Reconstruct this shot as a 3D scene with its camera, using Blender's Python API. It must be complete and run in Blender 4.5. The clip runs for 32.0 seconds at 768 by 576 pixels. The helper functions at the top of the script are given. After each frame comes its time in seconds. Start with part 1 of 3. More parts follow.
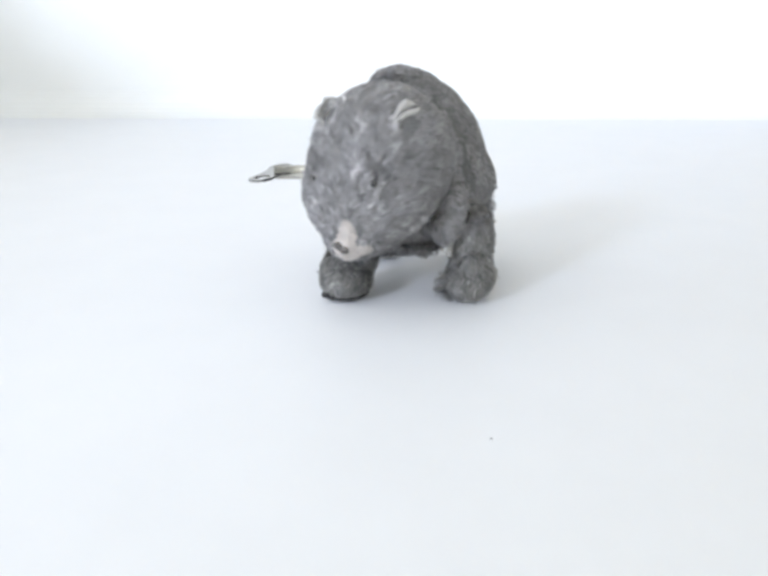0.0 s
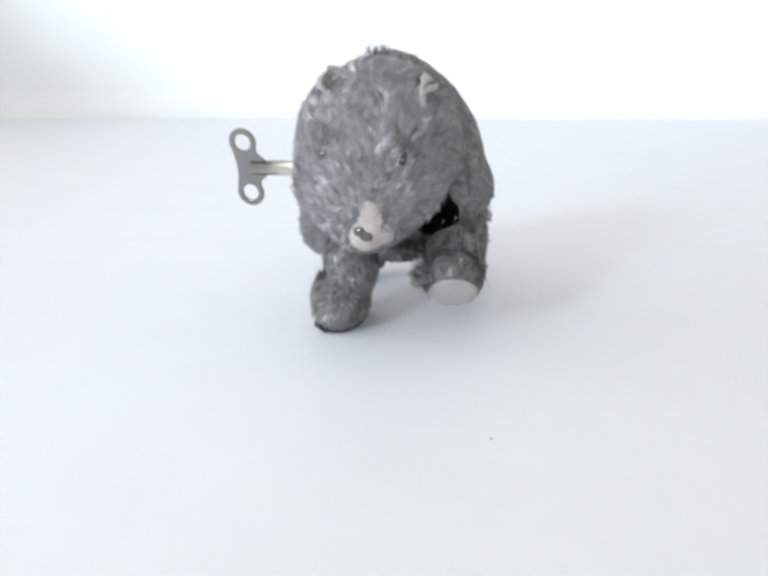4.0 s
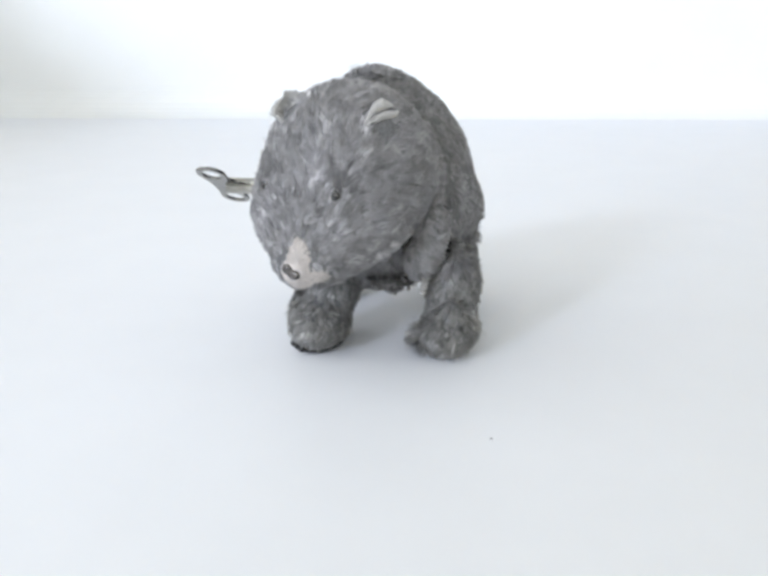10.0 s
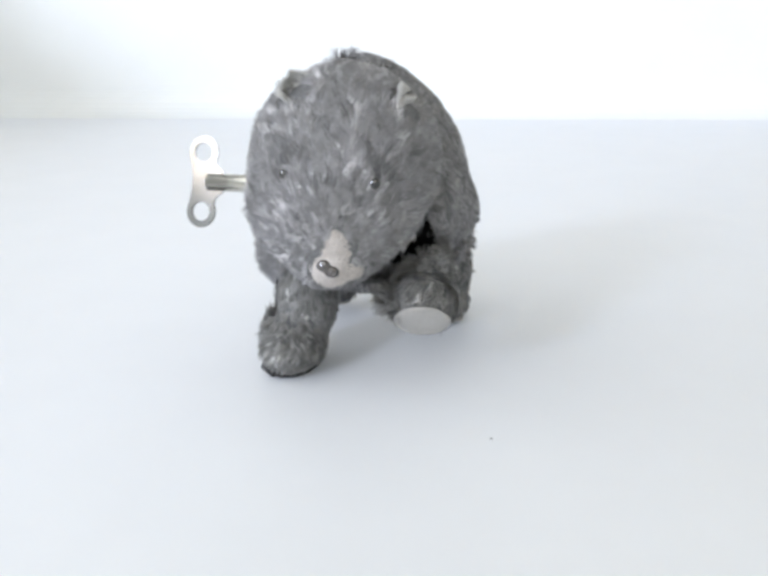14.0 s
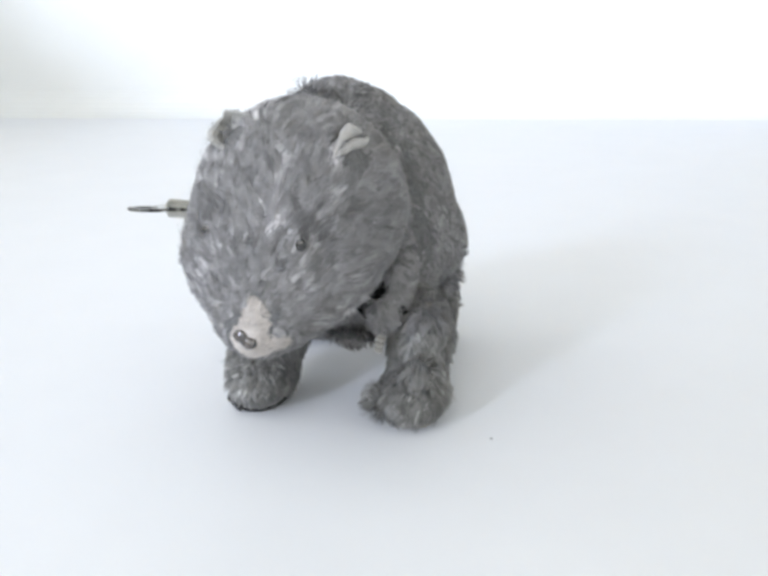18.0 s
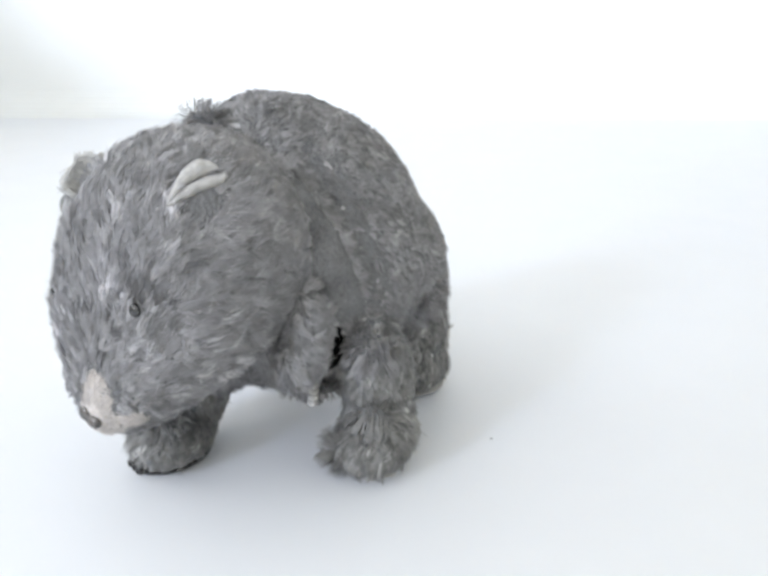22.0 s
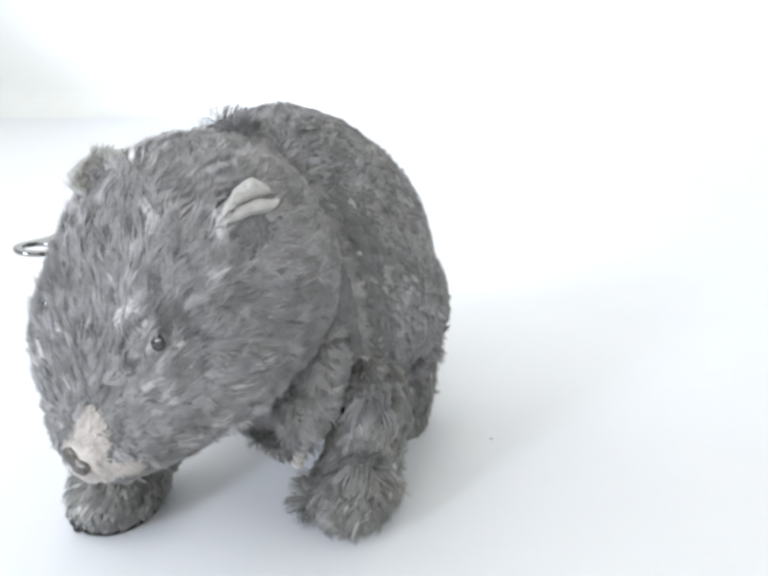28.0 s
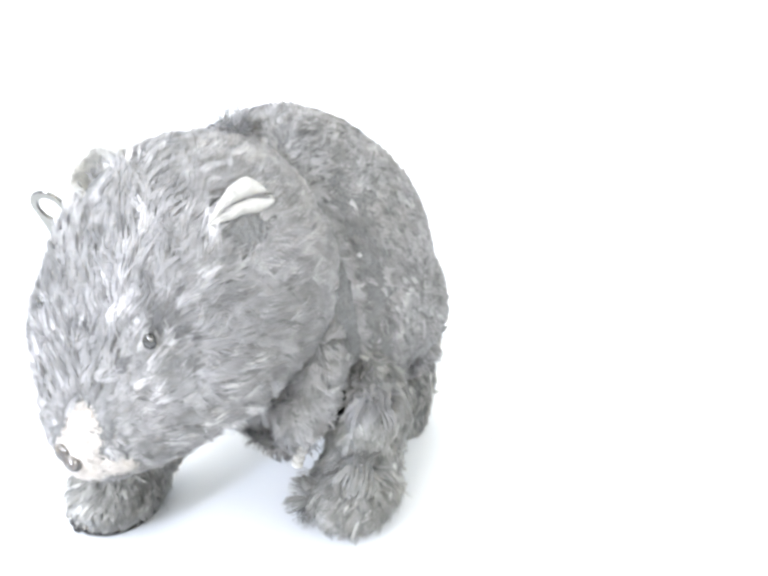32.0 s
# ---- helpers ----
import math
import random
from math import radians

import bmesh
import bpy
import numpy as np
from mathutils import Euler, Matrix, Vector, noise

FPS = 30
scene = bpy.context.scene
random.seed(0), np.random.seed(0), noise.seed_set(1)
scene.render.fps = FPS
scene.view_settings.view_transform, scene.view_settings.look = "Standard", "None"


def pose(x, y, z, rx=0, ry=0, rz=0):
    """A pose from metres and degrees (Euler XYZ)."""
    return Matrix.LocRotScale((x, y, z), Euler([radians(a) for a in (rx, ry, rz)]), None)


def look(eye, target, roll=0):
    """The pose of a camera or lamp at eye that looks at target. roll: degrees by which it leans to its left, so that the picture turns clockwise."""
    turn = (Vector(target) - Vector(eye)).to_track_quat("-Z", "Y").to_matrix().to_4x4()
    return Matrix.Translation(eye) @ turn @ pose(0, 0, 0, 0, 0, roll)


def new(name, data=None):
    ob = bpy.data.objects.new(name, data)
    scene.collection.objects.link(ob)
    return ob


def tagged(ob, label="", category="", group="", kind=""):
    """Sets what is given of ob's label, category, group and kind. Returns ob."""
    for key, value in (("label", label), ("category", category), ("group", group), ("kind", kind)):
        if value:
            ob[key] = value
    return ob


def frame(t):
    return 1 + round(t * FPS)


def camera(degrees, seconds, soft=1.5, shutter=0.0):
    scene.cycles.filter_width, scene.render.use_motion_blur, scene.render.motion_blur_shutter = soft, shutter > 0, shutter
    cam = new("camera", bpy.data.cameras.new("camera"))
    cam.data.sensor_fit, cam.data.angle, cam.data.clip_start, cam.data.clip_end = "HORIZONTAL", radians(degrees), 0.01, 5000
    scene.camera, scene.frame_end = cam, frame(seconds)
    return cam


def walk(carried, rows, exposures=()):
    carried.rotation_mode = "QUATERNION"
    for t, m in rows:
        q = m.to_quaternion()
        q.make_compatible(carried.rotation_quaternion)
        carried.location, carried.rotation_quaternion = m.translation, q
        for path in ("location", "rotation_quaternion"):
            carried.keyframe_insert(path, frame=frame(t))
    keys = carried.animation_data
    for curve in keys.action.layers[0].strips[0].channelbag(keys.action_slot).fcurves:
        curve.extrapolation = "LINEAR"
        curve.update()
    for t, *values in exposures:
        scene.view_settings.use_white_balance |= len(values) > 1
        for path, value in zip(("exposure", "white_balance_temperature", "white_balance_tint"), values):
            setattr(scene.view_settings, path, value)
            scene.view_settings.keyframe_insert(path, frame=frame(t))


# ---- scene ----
cam = camera(49.2, 32.0, soft=3.3, shutter=0.5)
EYE = pose(0, 0, 0.1465, 72.5, 0, 0)
walk(cam, [(0.0, EYE), (32.0, EYE)],
     exposures=[(0.0, -0.02), (6.0, -0.1), (14.0, -0.1), (18.0, -0.02), (20.0, 0.02), (22.0, 0.12), (25.0, 0.21), (31.2, 0.24), (31.4, 0.38), (31.5, 0.48), (31.7, 0.75), (31.85, 0.95), (32.0, 1.3)])

# ---- light: a low hazy sun and the sky through two windows of a white room ----
world = bpy.data.worlds.new("world")
scene.world = world
world.use_nodes = True
wt = world.node_tree
sky = wt.nodes.new("ShaderNodeTexSky")
sky.sky_type, sky.sun_disc = "NISHITA", False
sky.sun_elevation, sky.sun_rotation = radians(20.6), radians(219.5)
wt.links.new(sky.outputs[0], wt.nodes["Background"].inputs[0])
wt.nodes["Background"].inputs[1].default_value = 0.12

SUN = Vector((-0.61, -0.74, 0.36)).normalized()
sun = new("sun", bpy.data.lights.new("sun", "SUN"))
sun.data.energy, sun.data.angle, sun.data.color = 1.75, radians(11), (0.64, 0.75, 1.0)
sun.matrix_world = look(SUN * 3, (0, 0, 0))


def window_light(name, eye, target, wide, high, watts, colour):
    lamp = new(name, bpy.data.lights.new(name, "AREA"))
    lamp.data.shape, lamp.data.size, lamp.data.size_y = "RECTANGLE", wide, high
    lamp.data.energy, lamp.data.color = watts, colour
    lamp.matrix_world = look(eye, target)
    return lamp


window_light("sky_light_side", (-1.06, -0.08, 1.0), (0.0, -0.08, 0.9), 2.0, 1.05, 11.8, (1.0, 0.99, 0.945))
window_light("sky_light_front", (-0.28, -1.36, 1.0), (-0.28, 0.0, 0.9), 0.9, 0.9, 10.4, (1.0, 0.99, 0.945))


# ---- materials ----
def material(name, colour, rough=0.6, metal=0.0, sheen=0.0, spread=0.0, scale=40.0, bump=0.0, bump_scale=300.0, tone=False, tint=None):
    """Principled with two scales of variation and relief; tone: a lighter or darker dye from lock to lock, kept on the mesh."""
    m = bpy.data.materials.new(name)
    m.use_nodes = True
    nt = m.node_tree
    b = nt.nodes["Principled BSDF"]
    b.inputs["Roughness"].default_value, b.inputs["Metallic"].default_value = rough, metal
    if sheen:
        b.inputs["Sheen Weight"].default_value = sheen
        b.inputs["Sheen Roughness"].default_value = 0.5
    co = nt.nodes.new("ShaderNodeTexCoord")
    n1, n2 = nt.nodes.new("ShaderNodeTexNoise"), nt.nodes.new("ShaderNodeTexNoise")
    n1.inputs["Scale"].default_value, n2.inputs["Scale"].default_value = scale, scale * 7
    n1.inputs["Detail"].default_value = n2.inputs["Detail"].default_value = 4
    for n in (n1, n2):
        nt.links.new(co.outputs["Object"], n.inputs["Vector"])
    add = nt.nodes.new("ShaderNodeMath")
    add.operation = "ADD"
    nt.links.new(n1.outputs["Fac"], add.inputs[0])
    nt.links.new(n2.outputs["Fac"], add.inputs[1])
    last = add.outputs[0]
    ramp = nt.nodes.new("ShaderNodeMapRange")
    ramp.inputs["From Min"].default_value, ramp.inputs["From Max"].default_value = 0.7, 1.3
    ramp.inputs["To Min"].default_value, ramp.inputs["To Max"].default_value = 1 - spread, 1 + spread
    nt.links.new(last, ramp.inputs["Value"])
    value = ramp.outputs[0]
    if tone:
        dye = nt.nodes.new("ShaderNodeAttribute")
        dye.attribute_name = "tone"
        mul = nt.nodes.new("ShaderNodeMath")
        mul.operation = "MULTIPLY"
        nt.links.new(value, mul.inputs[0])
        nt.links.new(dye.outputs["Fac"], mul.inputs[1])
        value = mul.outputs[0]
    mix = nt.nodes.new("ShaderNodeVectorMath")
    mix.operation = "SCALE"
    if tint:
        hue = nt.nodes.new("ShaderNodeMix")
        hue.data_type = "RGBA"
        hue.inputs["A"].default_value, hue.inputs["B"].default_value = (*colour, 1), (*tint, 1)
        nt.links.new(n1.outputs["Fac"], hue.inputs["Factor"])
        nt.links.new(hue.outputs["Result"], mix.inputs[0])
    else:
        mix.inputs[0].default_value = colour
    nt.links.new(value, mix.inputs["Scale"])
    nt.links.new(mix.outputs[0], b.inputs["Base Color"])
    if bump:
        n3, bp = nt.nodes.new("ShaderNodeTexNoise"), nt.nodes.new("ShaderNodeBump")
        n3.inputs["Scale"].default_value, n3.inputs["Detail"].default_value = bump_scale, 6
        bp.inputs["Strength"].default_value, bp.inputs["Distance"].default_value = bump, 0.002
        nt.links.new(co.outputs["Object"], n3.inputs["Vector"])
        nt.links.new(n3.outputs["Fac"], bp.inputs["Height"])
        nt.links.new(bp.outputs[0], b.inputs["Normal"])
    return m


TABLE = material("white_tabletop", (0.81, 0.828, 0.86), 0.55, spread=0.012, scale=3, bump=0.015, bump_scale=500)
WALL = material("white_wall_paint", (0.85, 0.865, 0.86), 0.85, spread=0.015, scale=2, bump=0.02, bump_scale=200)
SKIN = material("grey_plush_backing", (0.15, 0.15, 0.152), 0.9, spread=0.3, scale=120, bump=0.6, bump_scale=700)
FUR = material("grey_mohair", (0.268, 0.264, 0.259), 0.6, sheen=0.1, spread=0.22, scale=60, tone=True, tint=(0.272, 0.263, 0.274))
LEG_FUR = material("worn_grey_mohair", (0.255, 0.25, 0.24), 0.45, sheen=0.1, spread=0.3, scale=70, tone=True)
DARK = material("gap_black", (0.002, 0.002, 0.002), 1.0)
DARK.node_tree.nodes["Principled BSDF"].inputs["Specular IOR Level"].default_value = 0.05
CLAW = material("black_thread", (0.012, 0.011, 0.011), 0.6)
FELT = material("pale_felt", (0.46, 0.445, 0.42), 0.9, sheen=0.2, spread=0.1, scale=90, bump=0.5, bump_scale=1500)
MUZZLE = material("cream_muzzle_plush", (0.60, 0.555, 0.52), 0.85, sheen=0.2, spread=0.16, scale=130, bump=0.5, bump_scale=1200)
EAR = material("pale_ear_felt", (0.5, 0.49, 0.475), 0.9, sheen=0.2, spread=0.1, scale=100, bump=0.4, bump_scale=1500)
EAR_INNER = material("cream_ear_felt", (0.46, 0.452, 0.43), 0.9, sheen=0.2, spread=0.2, scale=100, bump=0.4, bump_scale=1500)
EYE_GLASS = material("black_glass_bead", (0.003, 0.003, 0.003), 0.03)
NOSE = material("glossy_brown_nose", (0.06, 0.05, 0.045), 0.08, spread=0.8, scale=300, bump=0.25, bump_scale=420)
for shiny in (NOSE, EYE_GLASS):
    shiny.node_tree.nodes["Principled BSDF"].inputs["IOR"].default_value = 1.9
STEEL = material("nickel_plate", (0.26, 0.256, 0.245), 0.11, metal=1.0, spread=0.08, scale=90, bump=0.01, bump_scale=900)
BRASS = material("nickel_tube", (0.62, 0.60, 0.54), 0.25, metal=1.0, spread=0.08, scale=120, bump=0.04, bump_scale=900)


# ---- mesh helpers ----
def finish(name, bm, mat, parent=None, label="", smooth=True):
    me = bpy.data.meshes.new(name)
    bm.to_mesh(me)
    bm.free()
    me.materials.append(mat)
    if smooth:
        me.shade_smooth()
    ob = new(name, me)
    ob.parent = parent
    if label:
        tagged(ob, label)
    return ob


def slab(x0, x1, y0, y1, z0, z1, bm=None):
    bm = bm or bmesh.new()
    bmesh.ops.create_cube(bm, size=1.0, matrix=Matrix.Translation(((x0 + x1) / 2, (y0 + y1) / 2, (z0 + z1) / 2)) @ Matrix.Diagonal((x1 - x0, y1 - y0, z1 - z0, 1)))
    return bm


def swept(profile, x0, x1):
    """A strip with the closed profile (y, z), drawn along x."""
    bm = bmesh.new()
    a = [bm.verts.new((x0, y, z)) for y, z in profile]
    b = [bm.verts.new((x1, y, z)) for y, z in profile]
    n = len(profile)
    for i in range(n):
        bm.faces.new((a[i], a[(i + 1) % n], b[(i + 1) % n], b[i]))
    bm.faces.new(a[::-1])
    bm.faces.new(b)
    bmesh.ops.recalc_face_normals(bm, faces=bm.faces)
    return bm


# ---- the place: a white tabletop before a white wall, in a white room with two windows ----
X0, X1, Y0, Y1, TOP = -1.0, 1.5, -1.3, 1.41, 1.6
tagged(finish("tabletop", slab(X0 - 0.1, X1 + 0.1, Y0 - 0.1, Y1 + 0.15, -0.04, 0.0), TABLE, smooth=False), "plain white matt tabletop with a faint bluish cast", "tabletop", kind="structure")
R = 0.05
arc = [(Y1 - R + R * math.sin(a), R - R * math.cos(a)) for a in [math.pi / 2 * i / 8 for i in range(9)]]
back = finish("wall_north", swept([(Y1 + 0.1, -0.01), (Y1 - R - 0.02, -0.01), *[(y, z - 0.0004) for y, z in arc], (Y1, TOP), (Y1 + 0.1, TOP)], X0 - 0.1, X1 + 0.1), WALL, smooth=False)
back.matrix_world = Matrix.Translation((0, 0.0, 0)) @ pose(0, 0, 0, 0, 0, -1.5)
tagged(back, "plain white wall behind the toy, softly rounded at its foot", "wall", kind="structure")
SILL = 0.40
west = slab(X0 - 0.1, X0, Y0, Y1 - 0.06, 0.001, SILL)
slab(X0 - 0.1, X0, Y0, Y1 - 0.06, TOP - 0.05, TOP, west)
slab(X0 - 0.1, X0, Y1 - 0.46, Y1 - 0.06, SILL, TOP - 0.05, west)
slab(X0 - 0.1, X0, Y0, Y0 + 0.18, SILL, TOP - 0.05, west)
tagged(finish("wall_west", west, WALL, smooth=False), "white side wall with a wide window opening", "wall", kind="structure")
south = slab(X0 - 0.1, X1 + 0.1, Y0 - 0.1, Y0, 0.001, 0.45)
slab(X0 - 0.1, X1 + 0.1, Y0 - 0.1, Y0, TOP - 0.08, TOP, south)
slab(X0 - 0.1, -0.75, Y0 - 0.1, Y0, 0.45, TOP - 0.08, south)
slab(0.25, X1 + 0.1, Y0 - 0.1, Y0, 0.45, TOP - 0.08, south)
tagged(finish("wall_south", south, WALL, smooth=False), "white wall behind the viewer with a window opening", "wall", kind="structure")
tagged(finish("wall_east", slab(X1, X1 + 0.1, Y0, Y1 - 0.09, 0.001, TOP), WALL, smooth=False), "plain white side wall", "wall", kind="structure")
tagged(finish("ceiling", slab(X0 - 0.1, X1 + 0.1, Y0 - 0.1, Y1 + 0.15, TOP + 0.001, TOP + 0.08), WALL, smooth=False), "plain white ceiling", "ceiling", kind="structure")

# a speck of dust on the tabletop
bm = bmesh.new()
bmesh.ops.create_icosphere(bm, subdivisions=2, radius=0.0005)
for v in bm.verts:
    v.co += Vector((noise.noise(v.co * 3000), noise.noise(v.co * 3000 + Vector((5, 0, 0))), noise.noise(v.co * 3000 + Vector((0, 7, 0))))) * 0.0002
    v.co.z = max(v.co.z * 0.6, -0.0002)
speck = finish("dust_speck", bm, material("grey_dust", (0.3, 0.3, 0.31), 0.9, spread=0.2, scale=900))
speck.location = (0.0397, 0.279, 0.0002)
tagged(speck, "tiny grey speck of dust on the tabletop", "dust")

# ---- the clockwork bear ----
# lengths in millimetres in its own space: x to its left, y to its back, z up; the neck's axis is x = y = 0, 71.5 mm above its soles
MM = 0.001
LIFT = 71.5


def smooth_min(a, b, k):
    h = np.clip(0.5 + 0.5 * (b - a) / k, 0, 1)
    return b + (a - b) * h - k * h * (1 - h)


def field(p, balls, k, floor=None):
    """Distance from the points p to a soft union of ellipsoids (centre, radii), cut flat at floor."""
    d = None
    for c, r in balls:
        q = p - np.array(c, float)
        k0 = np.linalg.norm(q / np.array(r, float), axis=1)
        k1 = np.linalg.norm(q / np.array(r, float) ** 2, axis=1) + 1e-9
        e = k0 * (k0 - 1) / k1
        d = e if d is None else smooth_min(d, e, k)
    if floor is not None:
        d = np.maximum(d, floor - p[:, 2])
    return d


def normals(p, balls, k, floor=None):
    e = 0.05
    g = np.stack([field(p + e * np.eye(3)[i], balls, k, floor) - field(p - e * np.eye(3)[i], balls, k, floor) for i in range(3)], 1)
    return g / (np.linalg.norm(g, axis=1)[:, None] + 1e-9)


def lump(name, balls, k, centre, mat, parent, label="", floor=None, sub=5, rough=0.0, fold=0.0):
    """The skin of a soft union of ellipsoids, as seen from its centre. Millimetres. Returns the object and its corners."""
    bm = bmesh.new()
    bmesh.ops.create_icosphere(bm, subdivisions=sub, radius=1.0)
    d = np.array([v.co for v in bm.verts])
    d /= np.linalg.norm(d, axis=1)[:, None]
    c = np.array(centre, float)
    r = np.full(len(d), 140.0)
    for _ in range(70):
        r = np.maximum(r - 0.8 * field(c + d * r[:, None], balls, k, floor), 0.5)
    p = c + d * r[:, None]
    if rough:
        p += normals(p, balls, k, floor) * np.array([[rough * noise.noise(Vector(q) * 0.12)] for q in p])
        if floor is not None:
            p[:, 2] = np.maximum(p[:, 2], floor)
    if fold:  # a fold round the neck
        deep = fold * np.exp(-((p[:, 1] - 9.0) / 5.0) ** 2) * np.clip((p[:, 2] + 20) / 10, 0, 1) * np.clip((42 - p[:, 2]) / 12, 0, 1)
        away = np.hypot(p[:, 0], p[:, 2]) + 1e-6
        p[:, 0] -= p[:, 0] / away * deep
        p[:, 2] -= p[:, 2] / away * deep
    for v, q in zip(bm.verts, p):
        v.co = Vector(q * MM)
    tris = np.array([[v.index for v in f.verts] for f in bm.faces])
    return finish(name, bm, mat, parent, label), p, tris


def sample(p, tris, n, rng):
    a, b, c = p[tris[:, 0]], p[tris[:, 1]], p[tris[:, 2]]
    area = np.linalg.norm(np.cross(b - a, c - a), axis=1)
    i = rng.choice(len(tris), n, p=area / area.sum())
    u, v = rng.random((2, n, 1))
    s = np.sqrt(u)
    return (1 - s) * a[i] + s * (1 - v) * b[i] + s * v * c[i]


def fur(parent, p, tris, norm, n, flow, length, width=0.42, lift=0.35, clump=3.0, keep=None, seed=1, mat=None, name="fur", label="", pull=0.38, swirl=0.30, worn=None):
    """Mohair: n tapered bent ribbons on the skin, combed along flow(points), drawn together in clumps. Millimetres.
    worn(points) scales the tone, for wear and for shade coloured in.
    """
    rng = np.random.default_rng(seed)
    root = sample(p, tris, n, rng)
    if keep is not None:
        root = root[keep(root)]
    n = len(root)
    nor = norm(root)
    area = np.linalg.norm(np.cross(p[tris[:, 1]] - p[tris[:, 0]], p[tris[:, 2]] - p[tris[:, 0]]), axis=1).sum() / 2
    seeds = sample(p, tris, max(8, int(area / (clump * clump))), rng)
    near = np.concatenate([np.argmin(((root[i:i + 1000, None, :] - seeds[None]) ** 2).sum(2), 1) for i in range(0, n, 1000)])
    f = flow(root)
    turned = rng.normal(0, swirl, (len(seeds), 3))[near]
    f = f + turned + rng.normal(0, 0.16, (n, 3))
    f -= nor * (f * nor).sum(1)[:, None]
    f /= np.linalg.norm(f, axis=1)[:, None] + 1e-9
    ln = (length(root) if callable(length) else np.full(n, float(length))) * rng.uniform(0.55, 1.15, n) * (0.75 + 0.5 * rng.random(len(seeds))[near])
    up = lift * (0.6 + 0.8 * rng.random(len(seeds))[near]) + rng.normal(0, 0.07, n)
    way = f * np.cos(up)[:, None] + nor * np.sin(up)[:, None]
    side = np.cross(way, nor)
    side /= np.linalg.norm(side, axis=1)[:, None] + 1e-9
    w = (width * rng.uniform(0.5, 1.3, n))[:, None]
    tip = root + way * ln[:, None] - nor * (0.10 * ln)[:, None]
    ctip = np.zeros((len(seeds), 3))
    cnt = np.bincount(near, minlength=len(seeds))[:, None] + 1e-9
    for ax in range(3):
        ctip[:, ax] = np.bincount(near, tip[:, ax], len(seeds))
    tip += (ctip / cnt)[near] * pull - tip * pull
    mid = root + way * (0.5 * ln)[:, None] + nor * (0.06 * ln)[:, None]
    mid += (tip - root) * 0.12
    base = root - nor * 0.4
    verts = np.stack([base - side * w, base + side * w, mid + side * w * 0.75, mid - side * w * 0.75, tip], 1).reshape(-1, 3) * MM
    me = bpy.data.meshes.new(name)
    me.vertices.add(5 * n)
    me.vertices.foreach_set("co", verts.ravel().astype(np.float32))
    k = 5 * np.arange(n)[:, None]
    loops = np.concatenate([k + [[0, 1, 2, 3]], k + [[3, 2, 4]]], 1).ravel()
    me.loops.add(7 * n)
    me.loops.foreach_set("vertex_index", loops.astype(np.int32))
    me.polygons.add(2 * n)
    starts = np.stack([7 * np.arange(n), 7 * np.arange(n) + 4], 1).ravel()
    me.polygons.foreach_set("loop_start", starts.astype(np.int32))
    me.update(calc_edges=True)
    dye = me.attributes.new("tone", "FLOAT", "POINT")
    dye.data.foreach_set("value", np.repeat((0.7 + 0.5 * rng.random(len(seeds)))[near] * (1 if worn is None else worn(root)), 5).astype(np.float32))
    me.validate()
    me.materials.append(mat or FUR)
    me.shade_smooth()
    ob = new(name, me)
    ob.parent = parent
    return tagged(ob, label, kind="stuff")


